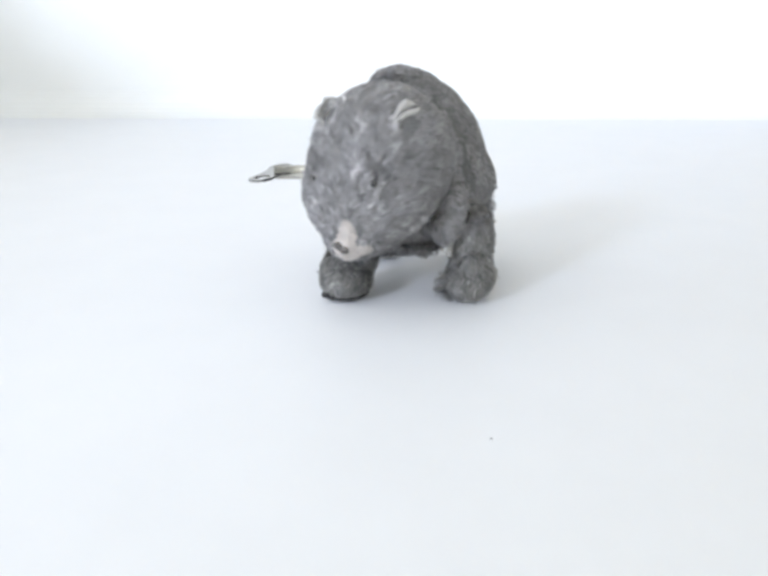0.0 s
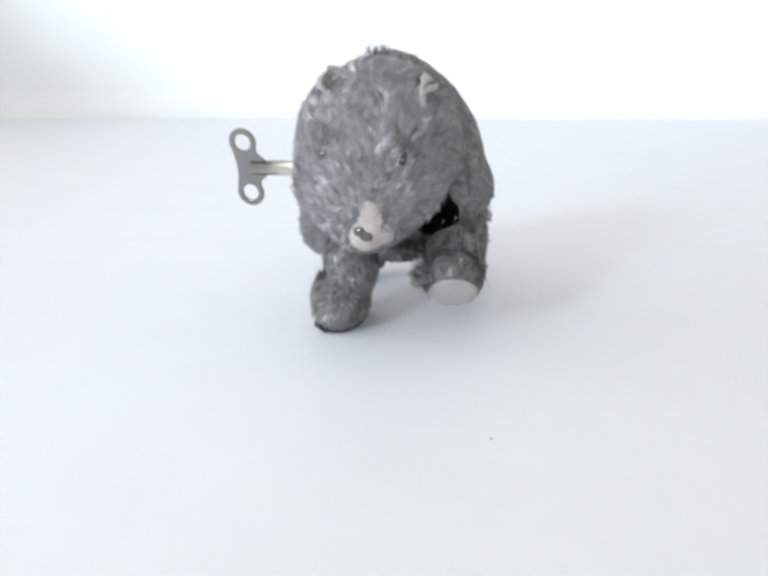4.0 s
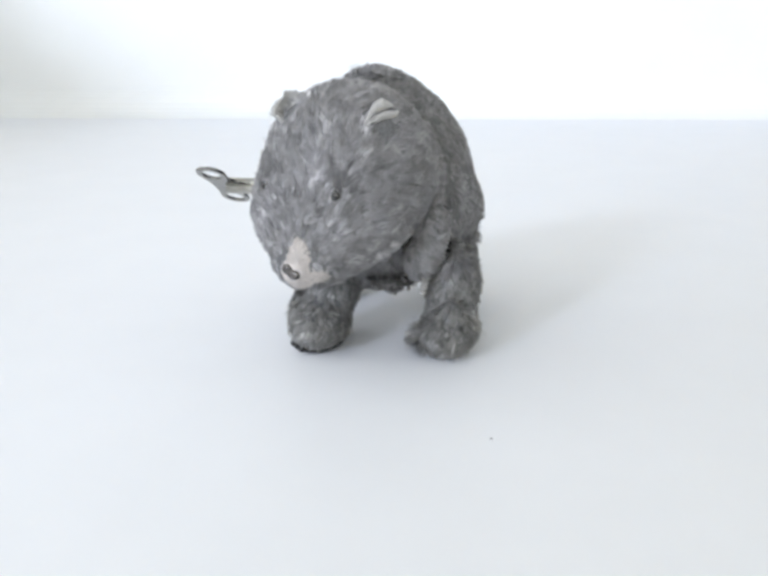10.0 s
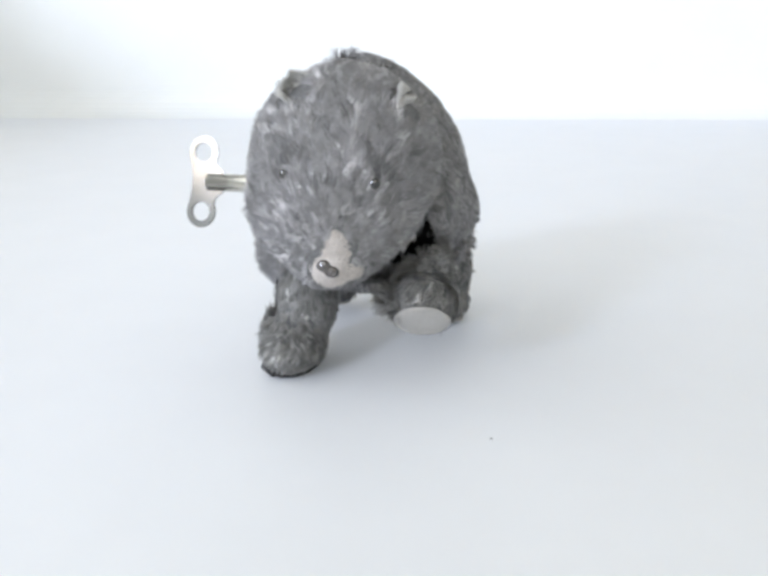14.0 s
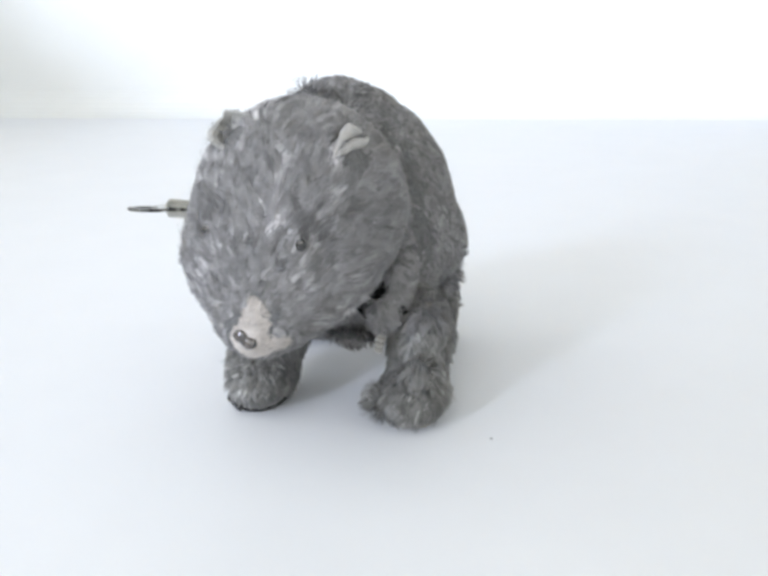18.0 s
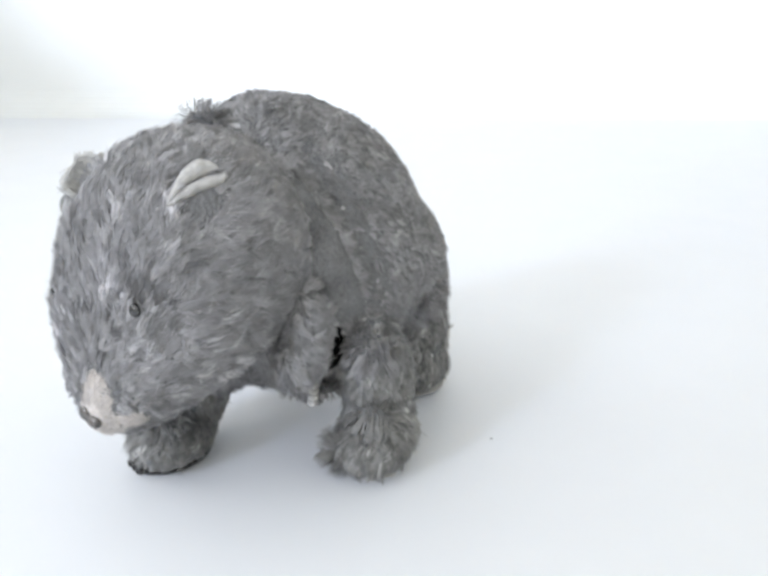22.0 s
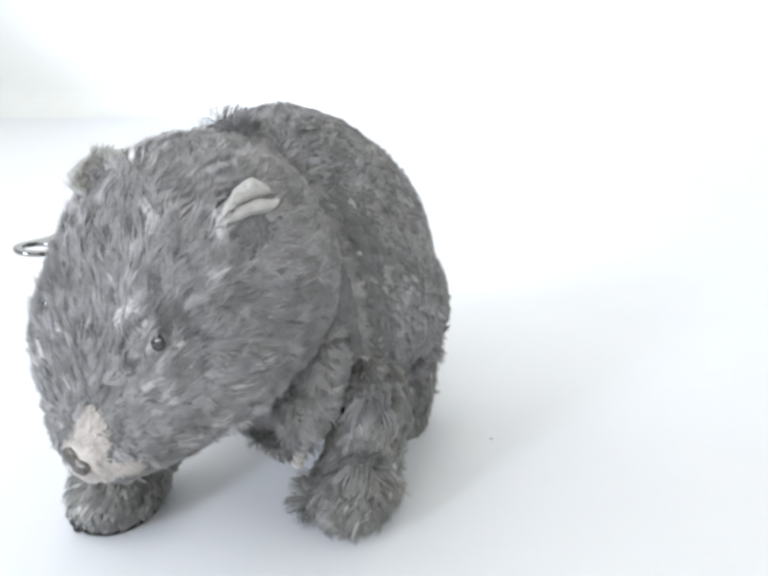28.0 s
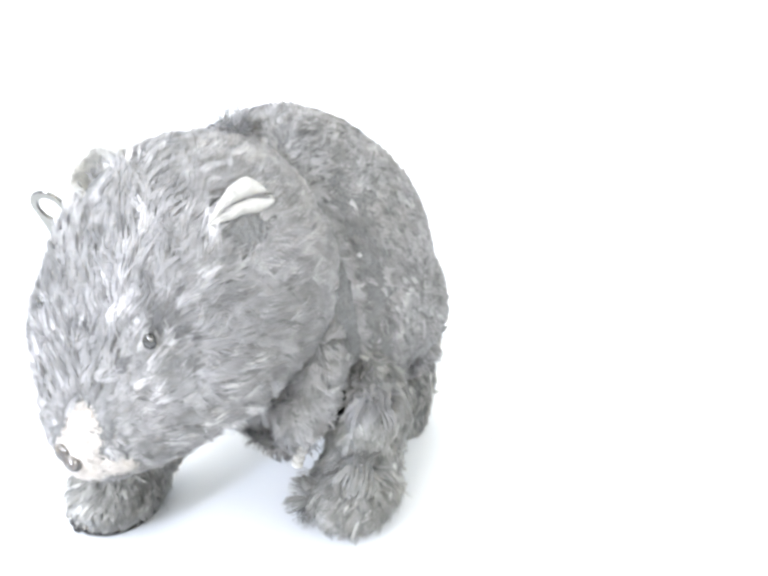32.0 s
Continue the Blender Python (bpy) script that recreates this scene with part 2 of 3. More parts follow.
def locks(parent, p, tris, norm, n, flow, length, width=1.2, strands=8, fibre=0.3, lift=0.35, sag=0.12, bend=0.22, swirl=0.5, keep=None, tone=None, seed=1, mat=None, name="lock", label=""):
    """Mohair in n rounded locks: each a bundle of bent ribbons that lie round its axis and run together to its tip. Millimetres."""
    rng = np.random.default_rng(seed)
    root = sample(p, tris, n, rng)
    if keep is not None:
        root = root[keep(root)]
    n = len(root)
    nor = norm(root)
    drift = np.array([noise.noise_vector(Vector(q) * 0.09 + Vector((1.7 * seed, 0, 0))) for q in root]) * swirl
    f = flow(root) + drift + rng.normal(0, 0.13, (n, 3))
    f -= nor * (f * nor).sum(1)[:, None]
    f /= np.linalg.norm(f, axis=1)[:, None] + 1e-9
    side = np.cross(f, nor)
    ln = (length(root) if callable(length) else np.full(n, float(length))) * rng.uniform(0.7, 1.2, n)
    up = lift * rng.uniform(0.45, 1.5, n)
    curl, wide = rng.normal(0, bend, n), width * rng.uniform(0.65, 1.3, n)
    dye = rng.uniform(0.72, 1.28, n) if tone is None else tone(root, rng)
    u = rng.uniform(-1, 1, (n, strands))
    ls = ln[:, None] * rng.uniform(0.45, 1.1, (n, strands))
    fray = rng.normal(0, 0.10, (2, n, strands))
    lean = u * 0.4
    across = side[:, None, :] * np.cos(lean)[..., None] - nor[:, None, :] * np.sin(lean)[..., None]
    half = fibre * rng.uniform(0.7, 1.3, (n, strands, 1))
    rows = []
    for k, thick in ((0.0, 1.0), (0.4, 0.95), (0.75, 0.65), (1.0, 0.0)):
        at = root[:, None, :] + f[:, None, :] * (ls * k * np.cos(up)[:, None])[..., None]
        at = at + nor[:, None, :] * (ls * (np.sin(up)[:, None] * k - sag * k * k) + np.sqrt(1 - u * u) * 0.55 * wide[:, None] * (1 - k) - 0.5 * (1 - k) + 0.5 * fray[0] * ls * k)[..., None]
        at = at + side[:, None, :] * ((curl[:, None] * k + fray[1]) * ls * k + u * wide[:, None] * (1 - 0.6 * k ** 1.4))[..., None]
        rows += [at - across * half * thick, at + across * half * thick] if thick else [at]
    verts = np.stack(rows, 2).reshape(-1, 3) * MM
    m = n * strands
    me = bpy.data.meshes.new(name)
    me.vertices.add(7 * m)
    me.vertices.foreach_set("co", verts.ravel().astype(np.float32))
    k = 7 * np.arange(m)[:, None]
    me.loops.add(11 * m)
    me.loops.foreach_set("vertex_index", np.concatenate([k + [[0, 1, 3, 2]], k + [[2, 3, 5, 4]], k + [[4, 5, 6]]], 1).ravel().astype(np.int32))
    me.polygons.add(3 * m)
    me.polygons.foreach_set("loop_start", (11 * np.arange(m)[:, None] + [[0, 4, 8]]).ravel().astype(np.int32))
    me.update(calc_edges=True)
    me.attributes.new("tone", "FLOAT", "POINT").data.foreach_set("value", np.repeat(dye, 7 * strands).astype(np.float32))
    me.validate()
    me.materials.append(mat or FUR)
    me.shade_smooth()
    ob = new(name, me)
    ob.parent = parent
    return tagged(ob, label, kind="stuff")


bear = tagged(new("toy_bear"), "worn grey mohair clockwork bear walking on the white tabletop", "toy")

# body: trunk, chest and haunches in one skin
TRUNK = [((-0.9, 42.4, -5.5), (40.8, 48.4, 49)), ((-2.9, 31, 23.5), (24, 31, 26.3)), ((-9, 19, 23), (20, 21, 27.5)), ((0, 12, 4), (25.5, 18, 31)), ((0, 18, -14), (39, 31, 37)), ((0, 56, -12.9), (45.4, 34, 24)), ((-27, 2, -34), (14, 15, 17)), ((25, 74, -30), (15, 18, 26)), ((-25, 74, -30), (15, 18, 26))]
body, bp_, bt = lump("body", TRUNK, 10, (0, 34, -2), SKIN, bear, rough=1.2, fold=5.0)
body.location = (0, 0, LIFT * MM)


def body_flow(q):
    return np.stack([0.15 * np.sign(q[:, 0]), np.full(len(q), 0.75), np.where(q[:, 2] > 30, -0.1, -0.75)], 1)


def off_neck(q):
    return ~((q[:, 1] < 4.0) & (np.abs(q[:, 0]) > 12) & (q[:, 2] > -18) & (q[:, 2] < 36))


def body_fold_shade(q):
    """Shade of the neck's fold, coloured into the wool as a darker band."""
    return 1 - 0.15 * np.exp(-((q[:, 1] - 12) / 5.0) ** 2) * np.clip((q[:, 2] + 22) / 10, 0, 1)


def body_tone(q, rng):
    return body_fold_shade(q) * (rng.uniform(0.45, 1.38, len(q)) + 0.6 * (rng.random(len(q)) < 0.1) * rng.random(len(q)))


fur(body, bp_, bt, lambda q: normals(q, TRUNK, 10), 76000, body_flow, lambda q: 4.2 + 4.0 * np.clip((-q[:, 2] - 12) / 18, 0, 1), keep=off_neck, worn=body_fold_shade, width=0.18, lift=0.16, clump=2.6, seed=3, swirl=0.42, label="short grey mohair pile")
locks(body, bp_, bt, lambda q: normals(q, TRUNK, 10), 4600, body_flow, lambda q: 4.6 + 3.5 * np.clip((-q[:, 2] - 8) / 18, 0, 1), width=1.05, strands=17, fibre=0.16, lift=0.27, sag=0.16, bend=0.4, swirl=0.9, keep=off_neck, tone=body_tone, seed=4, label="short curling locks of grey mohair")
# a black lump that fills the gap behind the cheek
GAP_FILL = [((26, -4, -25.5), (11.5, 10.5, 11.5)), ((28.5, -2, -17), (5.2, 6.5, 9.5))]
gap_fill, lp, lt = lump("gap_fill", GAP_FILL, 4, (26.5, -2.5, -24), DARK, bear, "black filling in the gap behind the cheek", sub=3)
fur(gap_fill, lp, lt, lambda q: normals(q, GAP_FILL, 4), 24, body_flow, 6.0, width=0.16, lift=0.35, clump=6.0, seed=42, pull=0.5, mat=LEG_FUR, label="stray strands over the black filling")
gap_fill.location = (0, 0, LIFT * MM)

COLLAR = [((-2.0, 6.0, 2.0), (31.0, 13.0, 33.0))]
collar, cp, ct = lump("neck", COLLAR, 1, (-2.0, 6.0, 2.0), SKIN, bear, sub=4, rough=0.8)
fur(collar, cp, ct, lambda q: normals(q, COLLAR, 1), 14000, body_flow, 5.0, width=0.18, lift=0.2, clump=2.6, seed=43, swirl=0.42, label="short grey mohair on the neck")
locks(collar, cp, ct, lambda q: normals(q, COLLAR, 1), 700, body_flow, 5.0, width=1.05, strands=17, fibre=0.16, lift=0.27, sag=0.16, bend=0.4, swirl=0.9, tone=lambda q, rng: rng.uniform(0.45, 1.35, len(q)), seed=44, label="curling locks on the neck")
collar.location = (0, 0, LIFT * MM)

# head: its lengths start between the eyes, which lie 54.5 mm before the neck's axis
HX, HY = -5.5, -54.5
HEAD = [((1.2 + HX, 37 + HY, 6), (37.1, 38.5, 37.3)), ((-1.2 + HX, 20 + HY, -12), (30.8, 25, 25)), ((2.0 + HX, 10 + HY, -22), (19, 16, 17)), ((2.6 + HX, 1 + HY, -28), (11, 10, 11)), ((-4.0 + HX, 51 + HY, 23), (19, 13, 19.5))]
HC = (1 + HX, 30 + HY, 0)
head, hp, ht = lump("head", HEAD, 9, HC, SKIN, bear, rough=1.0)
MUZ = np.array((2.8 + HX, -5 + HY, -30))
EARS = ((22.6 + HX, 19.0 + HY, 31.0), (-17.0 + HX, 15.4 + HY, 31.8))


def head_flow(q):
    f = q - (MUZ + np.array((0, 4, 3)))
    f /= np.linalg.norm(f, axis=1)[:, None] + 1e-9
    f[:, 2] += np.where(np.abs(q[:, 0] - HX) > 24, -0.45, 0.0)
    f[:, 1] += 0.3
    return f


def off_muzzle(q):
    ok = ~((q[:, 1] > -1) & (np.abs(q[:, 0] - HX) > 12) & (q[:, 2] > -15) & (q[:, 2] < 30))
    for sx in (-16.6, 16.6):
        ok &= np.linalg.norm((q - np.array((sx * 0.97 + HX, HY, -1.8))) / np.array((2.0, 9, 2.5)), axis=1) > 1.0
    for c, clear in zip(EARS, (8.0, 9.0)):
        ok &= np.linalg.norm(q - np.array(c) + np.array((0, clear - 6, clear - 4)), axis=1) > clear
    ok &= np.linalg.norm((q - MUZ - np.array((1.4, 7, 8.8))) / np.array((5.4, 12, 6.8)), axis=1) > 1.0
    ok &= np.linalg.norm((q - MUZ - np.array((2.0, 4, 5.0))) / np.array((7.8, 11, 6.4)), axis=1) > 1.0
    ok &= np.linalg.norm((q - MUZ - np.array((7.8, 6.5, -0.5))) / np.array((5.4, 9, 5.2)), axis=1) > 1.0
    return ok & (np.linalg.norm((q - MUZ - np.array((0.8, 0, -0.4))) / np.array((8.3, 11, 8.2)), axis=1) > 1.0)


def head_length(q):
    far = np.clip((np.linalg.norm(q - MUZ, axis=1) - 9) / 30, 0, 1)
    return (4.2 + 4.4 * far) * (1 - 0.45 * np.clip((q[:, 1] - HY - 26) / 20, 0, 1))


def head_wear_shade(q):
    """Darker, thinner pile on the bridge; round the eyes the brow's shade, coloured in."""
    bridge = np.exp(-np.linalg.norm((q - MUZ - np.array((-5, 9, 19))) / np.array((7, 14, 9)), axis=1) ** 2)
    eyes = sum(np.exp(-np.linalg.norm((q - np.array((sx + HX, HY, 1.5))) / np.array((4.5, 12, 5)), axis=1) ** 2) for sx in (-16.6, 16.6))
    return 1 - 0.32 * bridge - 0.5 * eyes


def head_tone(q, rng):
    """Paler brushed patches on the brow and cheeks."""
    face = np.clip((HY + 42 - q[:, 1]) / 16, 0.12, 1)
    patch = np.clip((np.array([noise.noise(Vector(v) * 0.075 + Vector((3, 0, 1))) for v in q]) + 0.15) * 3.0, 0, 1)
    return (rng.uniform(0.42, 1.4, len(q)) + face * patch * np.minimum(rng.random(len(q)) ** 1.1 * 1.3, 0.85)) * head_wear_shade(q)


fur(head, hp, ht, lambda q: normals(q, HEAD, 9), 76000, head_flow, head_length, width=0.19, lift=0.18, clump=3.0, keep=off_muzzle, seed=5, worn=head_wear_shade, swirl=0.36, pull=0.28, label="grey mohair pile swept back from the muzzle")
locks(head, hp, ht, lambda q: normals(q, HEAD, 9), 4000, head_flow, lambda q: 1.05 * head_length(q), width=1.3, strands=22, fibre=0.15, lift=0.3, sag=0.18, bend=0.4, swirl=0.5, keep=off_muzzle, tone=head_tone, seed=6, label="longer locks of mohair, pale on the brow and cheeks")
FLAP = [((36.5 + HX, 50 + HY, -17), (6, 8, 15)), ((33 + HX, 47 + HY, -29), (6, 8, 9)), ((34 + HX, 58 + HY, -24), (6.5, 9, 13))]
flap, fp, ft = lump("ruff", FLAP, 4, (36 + HX, 49 + HY, -22), SKIN, head, "shaggy ruff behind the cheek", sub=3)
fur(flap, fp, ft, lambda q: normals(q, FLAP, 4), 5200, body_flow, 5.5, width=0.2, lift=0.25, seed=21, swirl=0.42)
locks(flap, fp, ft, lambda q: normals(q, FLAP, 4), 260, body_flow, 6.5, width=1.1, strands=17, fibre=0.16, lift=0.3, sag=0.16, bend=0.4, swirl=0.9, tone=lambda q, rng: rng.uniform(0.42, 1.3, len(q)) + 0.5 * (rng.random(len(q)) < 0.15), seed=25)
MBALLS = [(tuple(MUZ + (0.4, 3.5, -0.4)), (8.3, 9.0, 8.6)), (tuple(MUZ + (2.0, 1.8, 4.8)), (7.6, 6.9, 6.8)), (tuple(MUZ + (1.4, 1.8, 8.6)), (5.6, 6.2, 5.6)), (tuple(MUZ + (7.6, 6.0, -0.5)), (5.4, 6.4, 5.4))]
muz, mp, mt = lump("muzzle", MBALLS, 3, tuple(MUZ + (0, 4, 0)), MUZZLE, head, "pale pinkish plush muzzle", sub=4, rough=0.5)
fur(muz, mp, mt, lambda q: normals(q, MBALLS, 3), 5200, lambda q: q - (MUZ + np.array((0, -6, -1))), 2.0, width=0.2, lift=0.3, clump=2.0,
    keep=lambda q: np.linalg.norm(q - (MUZ + np.array((0.3, -6, -1.6))), axis=1) > 4.0, seed=22, mat=MUZZLE, label="short cream plush")
nose, _, _ = lump("nose", [(tuple(MUZ + (-1.2, -5.5, -0.3)), (2.7, 1.3, 2.3)), (tuple(MUZ + (1.9, -5.2, -2.3)), (2.7, 1.3, 2.0))], 0.8, tuple(MUZ + (0.2, -5.0, -1.2)), NOSE, head, "glossy brown nose with two lobes", sub=4, rough=0.8)
for sx in (-16.6, 16.6):
    lump("eye", [((sx + HX, -1.3 + HY, 0.3), (1.9, 1.15, 1.9))], 1, (sx + HX, -1.4 + HY, 0.3), EYE_GLASS, head, "small black glass bead eye", sub=4)


def leaf_ear(place, along, across):
    """A felt leaf folded along a furrow: two plump lobes that meet in a point at the front."""
    a, b = Vector(along).normalized(), Vector(across)
    b = (b - a * b.dot(a)).normalized()
    out = a.cross(b)
    if out.x * place[0] < 0:
        out = -out
    L, n, m = 10.0, 24, 14
    bm = bmesh.new()
    for side, W, lift, thick in ((1, 6.2, 1.4, 1.8), (-1, 5.8, 2.8, 2.8)):
        grid = []
        for i in range(n + 1):
            s = i / n
            w = W * (s ** 0.75) * math.sqrt(max(0.0, 1 - s ** 6)) * 1.05 + 0.05
            row = []
            for j in range(m):
                th = 2 * math.pi * j / m
                u = 0.53 * w + 0.5 * w * math.cos(th)
                q = Vector(place) + a * ((2 * s - 1) * L) + b * (side * u + 1.8 * math.sin(math.pi * s)) + out * (lift * math.sin(math.pi * min(1, u / (w + 0.01))) * s + thick * (0.3 + 0.7 * min(1, w / W)) * math.sin(th) * 0.5)
                q += Vector((noise.noise(q * 0.35), noise.noise(q * 0.35 + Vector((9, 0, 0))), noise.noise(q * 0.35 + Vector((0, 9, 0))))) * 0.5
                row.append(bm.verts.new(q * MM))
            grid.append(row)
        for i in range(n):
            for j in range(m):
                bm.faces.new((grid[i][j], grid[i][(j + 1) % m], grid[i + 1][(j + 1) % m], grid[i + 1][j]))
        bm.faces.new(grid[0][::-1])
        bm.faces.new(grid[n])
    bmesh.ops.recalc_face_normals(bm, faces=bm.faces)
    return finish("ear", bm, EAR, head, "pale felt ear folded along a furrow")


def cup_ear(place, face, along, r_long, r_short):
    """A worn felt ear, cupped, with a thick soft rim."""
    f, a = Vector(face).normalized(), Vector(along)
    a = (a - f * a.dot(f)).normalized()
    b = f.cross(a)
    prof = [(0.02, -4.6), (0.45, -4.2), (0.8, -2.6), (0.98, -0.4), (1.06, 0.8), (1.0, 1.5), (0.88, 1.0), (0.78, -0.6), (0.6, -2.0), (0.3, -2.7), (0.02, -2.9)]
    bm, m, rings = bmesh.new(), 36, []
    for rad, dep in prof:
        row = []
        for j in range(m):
            th = 2 * math.pi * j / m
            q = Vector(place) + a * (rad * r_long * math.cos(th)) + b * (rad * r_short * math.sin(th)) + f * dep
            q += Vector((noise.noise(q * 0.3), noise.noise(q * 0.3 + Vector((9, 0, 0))), noise.noise(q * 0.3 + Vector((0, 9, 0))))) * 1.6
            row.append(bm.verts.new(q * MM))
        rings.append(row)
    for p, q in zip(rings, rings[1:]):
        for j in range(m):
            bm.faces.new((p[j], p[(j + 1) % m], q[(j + 1) % m], q[j]))
    bm.faces.new(rings[0][::-1])
    bm.faces.new(rings[-1])
    bmesh.ops.recalc_face_normals(bm, faces=bm.faces)
    return finish("ear", bm, EAR_INNER, head, "greyish felt ear, cupped, worn and fuzzy")


leaf_ear(EARS[0], (0.10, 0.92, 0.30), (-0.30, -0.15, 0.9))
ear_right = cup_ear(EARS[1], (0.30, -0.85, 0.38), (0.75, 0.2, 0.55), 7.9, 6.2)
me_ = ear_right.data
me_.calc_loop_triangles()
ept = np.array([v.co for v in me_.vertices]) / MM
etri = np.array([t.vertices for t in me_.loop_triangles])
fur(ear_right, ept, etri, lambda q: (lambda d: d / (np.linalg.norm(d, axis=1)[:, None] + 1e-9))(q - np.array(EARS[1]) + np.array((0, -1, 4.0))), 700, lambda q: np.tile((-0.3, 0.6, 0.6), (len(q), 1)), 3.2, width=0.2, lift=0.35, clump=2.0, seed=23, mat=EAR_INNER, label="worn fuzz")
fur(ear_right, ept, etri, lambda q: np.tile(np.array((0.30, -0.85, 0.38)), (len(q), 1)), 320, lambda q: np.tile((0.4, 0.2, -0.8), (len(q), 1)), 3.0, width=0.22, lift=0.4, clump=2.0, seed=24,
    keep=lambda q: np.linalg.norm(np.cross(q - np.array(EARS[1]), np.array((0.31, -0.87, 0.39))), axis=1) < 5.0, label="grey mohair in the hollow of the ear")
TUFT = np.array((-4.4 + HX, 52.5 + HY, 47.0))
tuft, tp, tt = lump("tuft", [(tuple(TUFT - np.array((0, 0, 1.6))), (6.2, 4.5, 2.4))], 1, tuple(TUFT - np.array((0, 0, 1.6))), SKIN, head, "ragged tuft of mohair at the seam of the neck", sub=3)
fur(tuft, tp, tt, lambda q: normals(q, [(tuple(TUFT), (6.2, 4.5, 3.4))], 1), 360, lambda q: np.tile((0.25, 0.3, 1.0), (len(q), 1)), 7.0, width=0.24, lift=0.8, clump=2.4, seed=8, pull=0.6)


# legs, each with its own origin at the hip or shoulder
def leg(kind, hip, balls, centre, sole, n, seed, claw=None):
    moved = [(tuple(np.array(c) - hip), r) for c, r in balls]
    floor = -LIFT + 1.2 - hip[2]
    ob, p, t = lump(kind, moved, 6, tuple(np.array(centre) - hip), SKIN, bear, floor=floor, sub=4, rough=0.8)
    ob.location = Vector(np.array(hip) + (0, 0, LIFT)) * MM
    fur(ob, p, t, lambda q: normals(q, moved, 6, floor), n // 2, lambda q: np.tile((0.0, -0.25, -1.0), (len(q), 1)), 5.0, width=0.3, lift=0.30,
        keep=lambda q: q[:, 2] > floor + 0.8 + 2.0, seed=seed, mat=LEG_FUR, label="worn matted grey mohair")
    locks(ob, p, t, lambda q: normals(q, moved, 6, floor), n // 16, lambda q: np.stack([np.full(len(q), -0.1), -0.3 - 0.5 * (q[:, 2] < floor + 14), np.full(len(q), -0.8)], 1), 6.0, width=1.1, strands=17, fibre=0.14, lift=0.3, sag=0.16, bend=0.4, swirl=1.0,
          keep=lambda q: q[:, 2] > floor + 4.0, tone=lambda q, rng: rng.uniform(0.38, 1.25, len(q)) + 1.5 * (rng.random(len(q)) < 0.2) * rng.random(len(q)), seed=seed + 50, mat=LEG_FUR, label="matted locks of worn mohair with pale strands")
    bm = bmesh.new()
    bmesh.ops.create_uvsphere(bm, u_segments=28, v_segments=10, radius=1.0)
    for v in bm.verts:
        v.co = Vector((sole[0] - hip[0] + v.co.x * sole[2], sole[1] - hip[1] + v.co.y * sole[3], floor + 0.2 + v.co.z * 1.35)) * MM
    finish("sole", bm, FELT, ob, "pale felt sole")
    if claw is not None:
        bm = bmesh.new()
        rings = []
        for i in range(40):
            a = 2 * math.pi * i / 40
            out = Vector((math.cos(a), math.sin(a), 0))
            at = Vector((sole[0] - hip[0] + 1.05 * sole[2] * out.x, sole[1] - hip[1] + 1.03 * sole[3] * out.y, floor + 0.7))
            rings.append([bm.verts.new((at + out * (0.6 * math.cos(b)) + Vector((0, 0, 0.6 * math.sin(b) + 0.3 * noise.noise(at * 0.4)))) * MM) for b in [2 * math.pi * k / 8 for k in range(8)]])
        for i in range(40):
            for k in range(8):
                bm.faces.new((rings[i][k], rings[(i + 1) % 40][k], rings[(i + 1) % 40][(k + 1) % 8], rings[i][(k + 1) % 8]))
        finish("sole_seam", bm, CLAW, ob, "dark stitched seam round the sole")
        for i in range(3):
            c = tuple(np.array(claw) - hip + (2.8 * i - 1.5, -2.0 * i - 1.5, 1.2))
            lump("claw", [(c, (2.0, 3.0, 1.9))], 1, c, CLAW, ob, "black stitched claw", sub=2)
    return ob


RIGHT_HIP, LEFT_HIP = np.array((-29.0, 4.0, -30.0)), np.array((34.0, 4.0, -30.0))
front_right = leg("front_leg", RIGHT_HIP, [((-26, 2, -44), (13.5, 13.3, 22)), ((-26.6, -13, -62), (13.4, 17, 10)), ((-33, -8, -58), (9, 9, 9))], (-27, -5, -54), (-27, -12, 11, 15.5), 11000, 11, (-34.2, -21.5, -70.0))
front_left = leg("front_leg", LEFT_HIP, [((37, 3, -44), (12.5, 13.5, 22)), ((38, -8, -62), (13.5, 17, 10))], (38, -2, -54), (38, -7, 11.5, 15), 11000, 12)
REAR_LEFT_HIP, REAR_RIGHT_HIP = np.array((35.0, 76.0, -35.0)), np.array((-32.0, 76.0, -35.0))
rear_left = leg("hind_leg", REAR_LEFT_HIP, [((30, 76, -48), (12, 14, 20)), ((32, 72, -63), (11, 14, 9))], (31, 75, -56), (32, 72, 9.5, 12.5), 4000, 13)
rear_right = leg("hind_leg", REAR_RIGHT_HIP, [((-27, 76, -48), (12, 14, 20)), ((-29, 72, -63), (11, 14, 9))], (-28, 75, -56), (-29, 72, 9.5, 12.5), 4000, 14)


def shag(name, parent, place, radii, way, n, length, seed, label, mat=None, lift=0.7):
    """A loose tuft on a small knob of skin."""
    balls = [(tuple(place), radii)]
    knob, kp, kt = lump(name, balls, 1, tuple(place), SKIN, parent, label, sub=2)
    fur(knob, kp, kt, lambda q: normals(q, balls, 1), n, lambda q: np.tile(way, (len(q), 1)), length, width=0.25, lift=lift, clump=2.5, seed=seed, mat=mat, pull=0.6)
    return knob


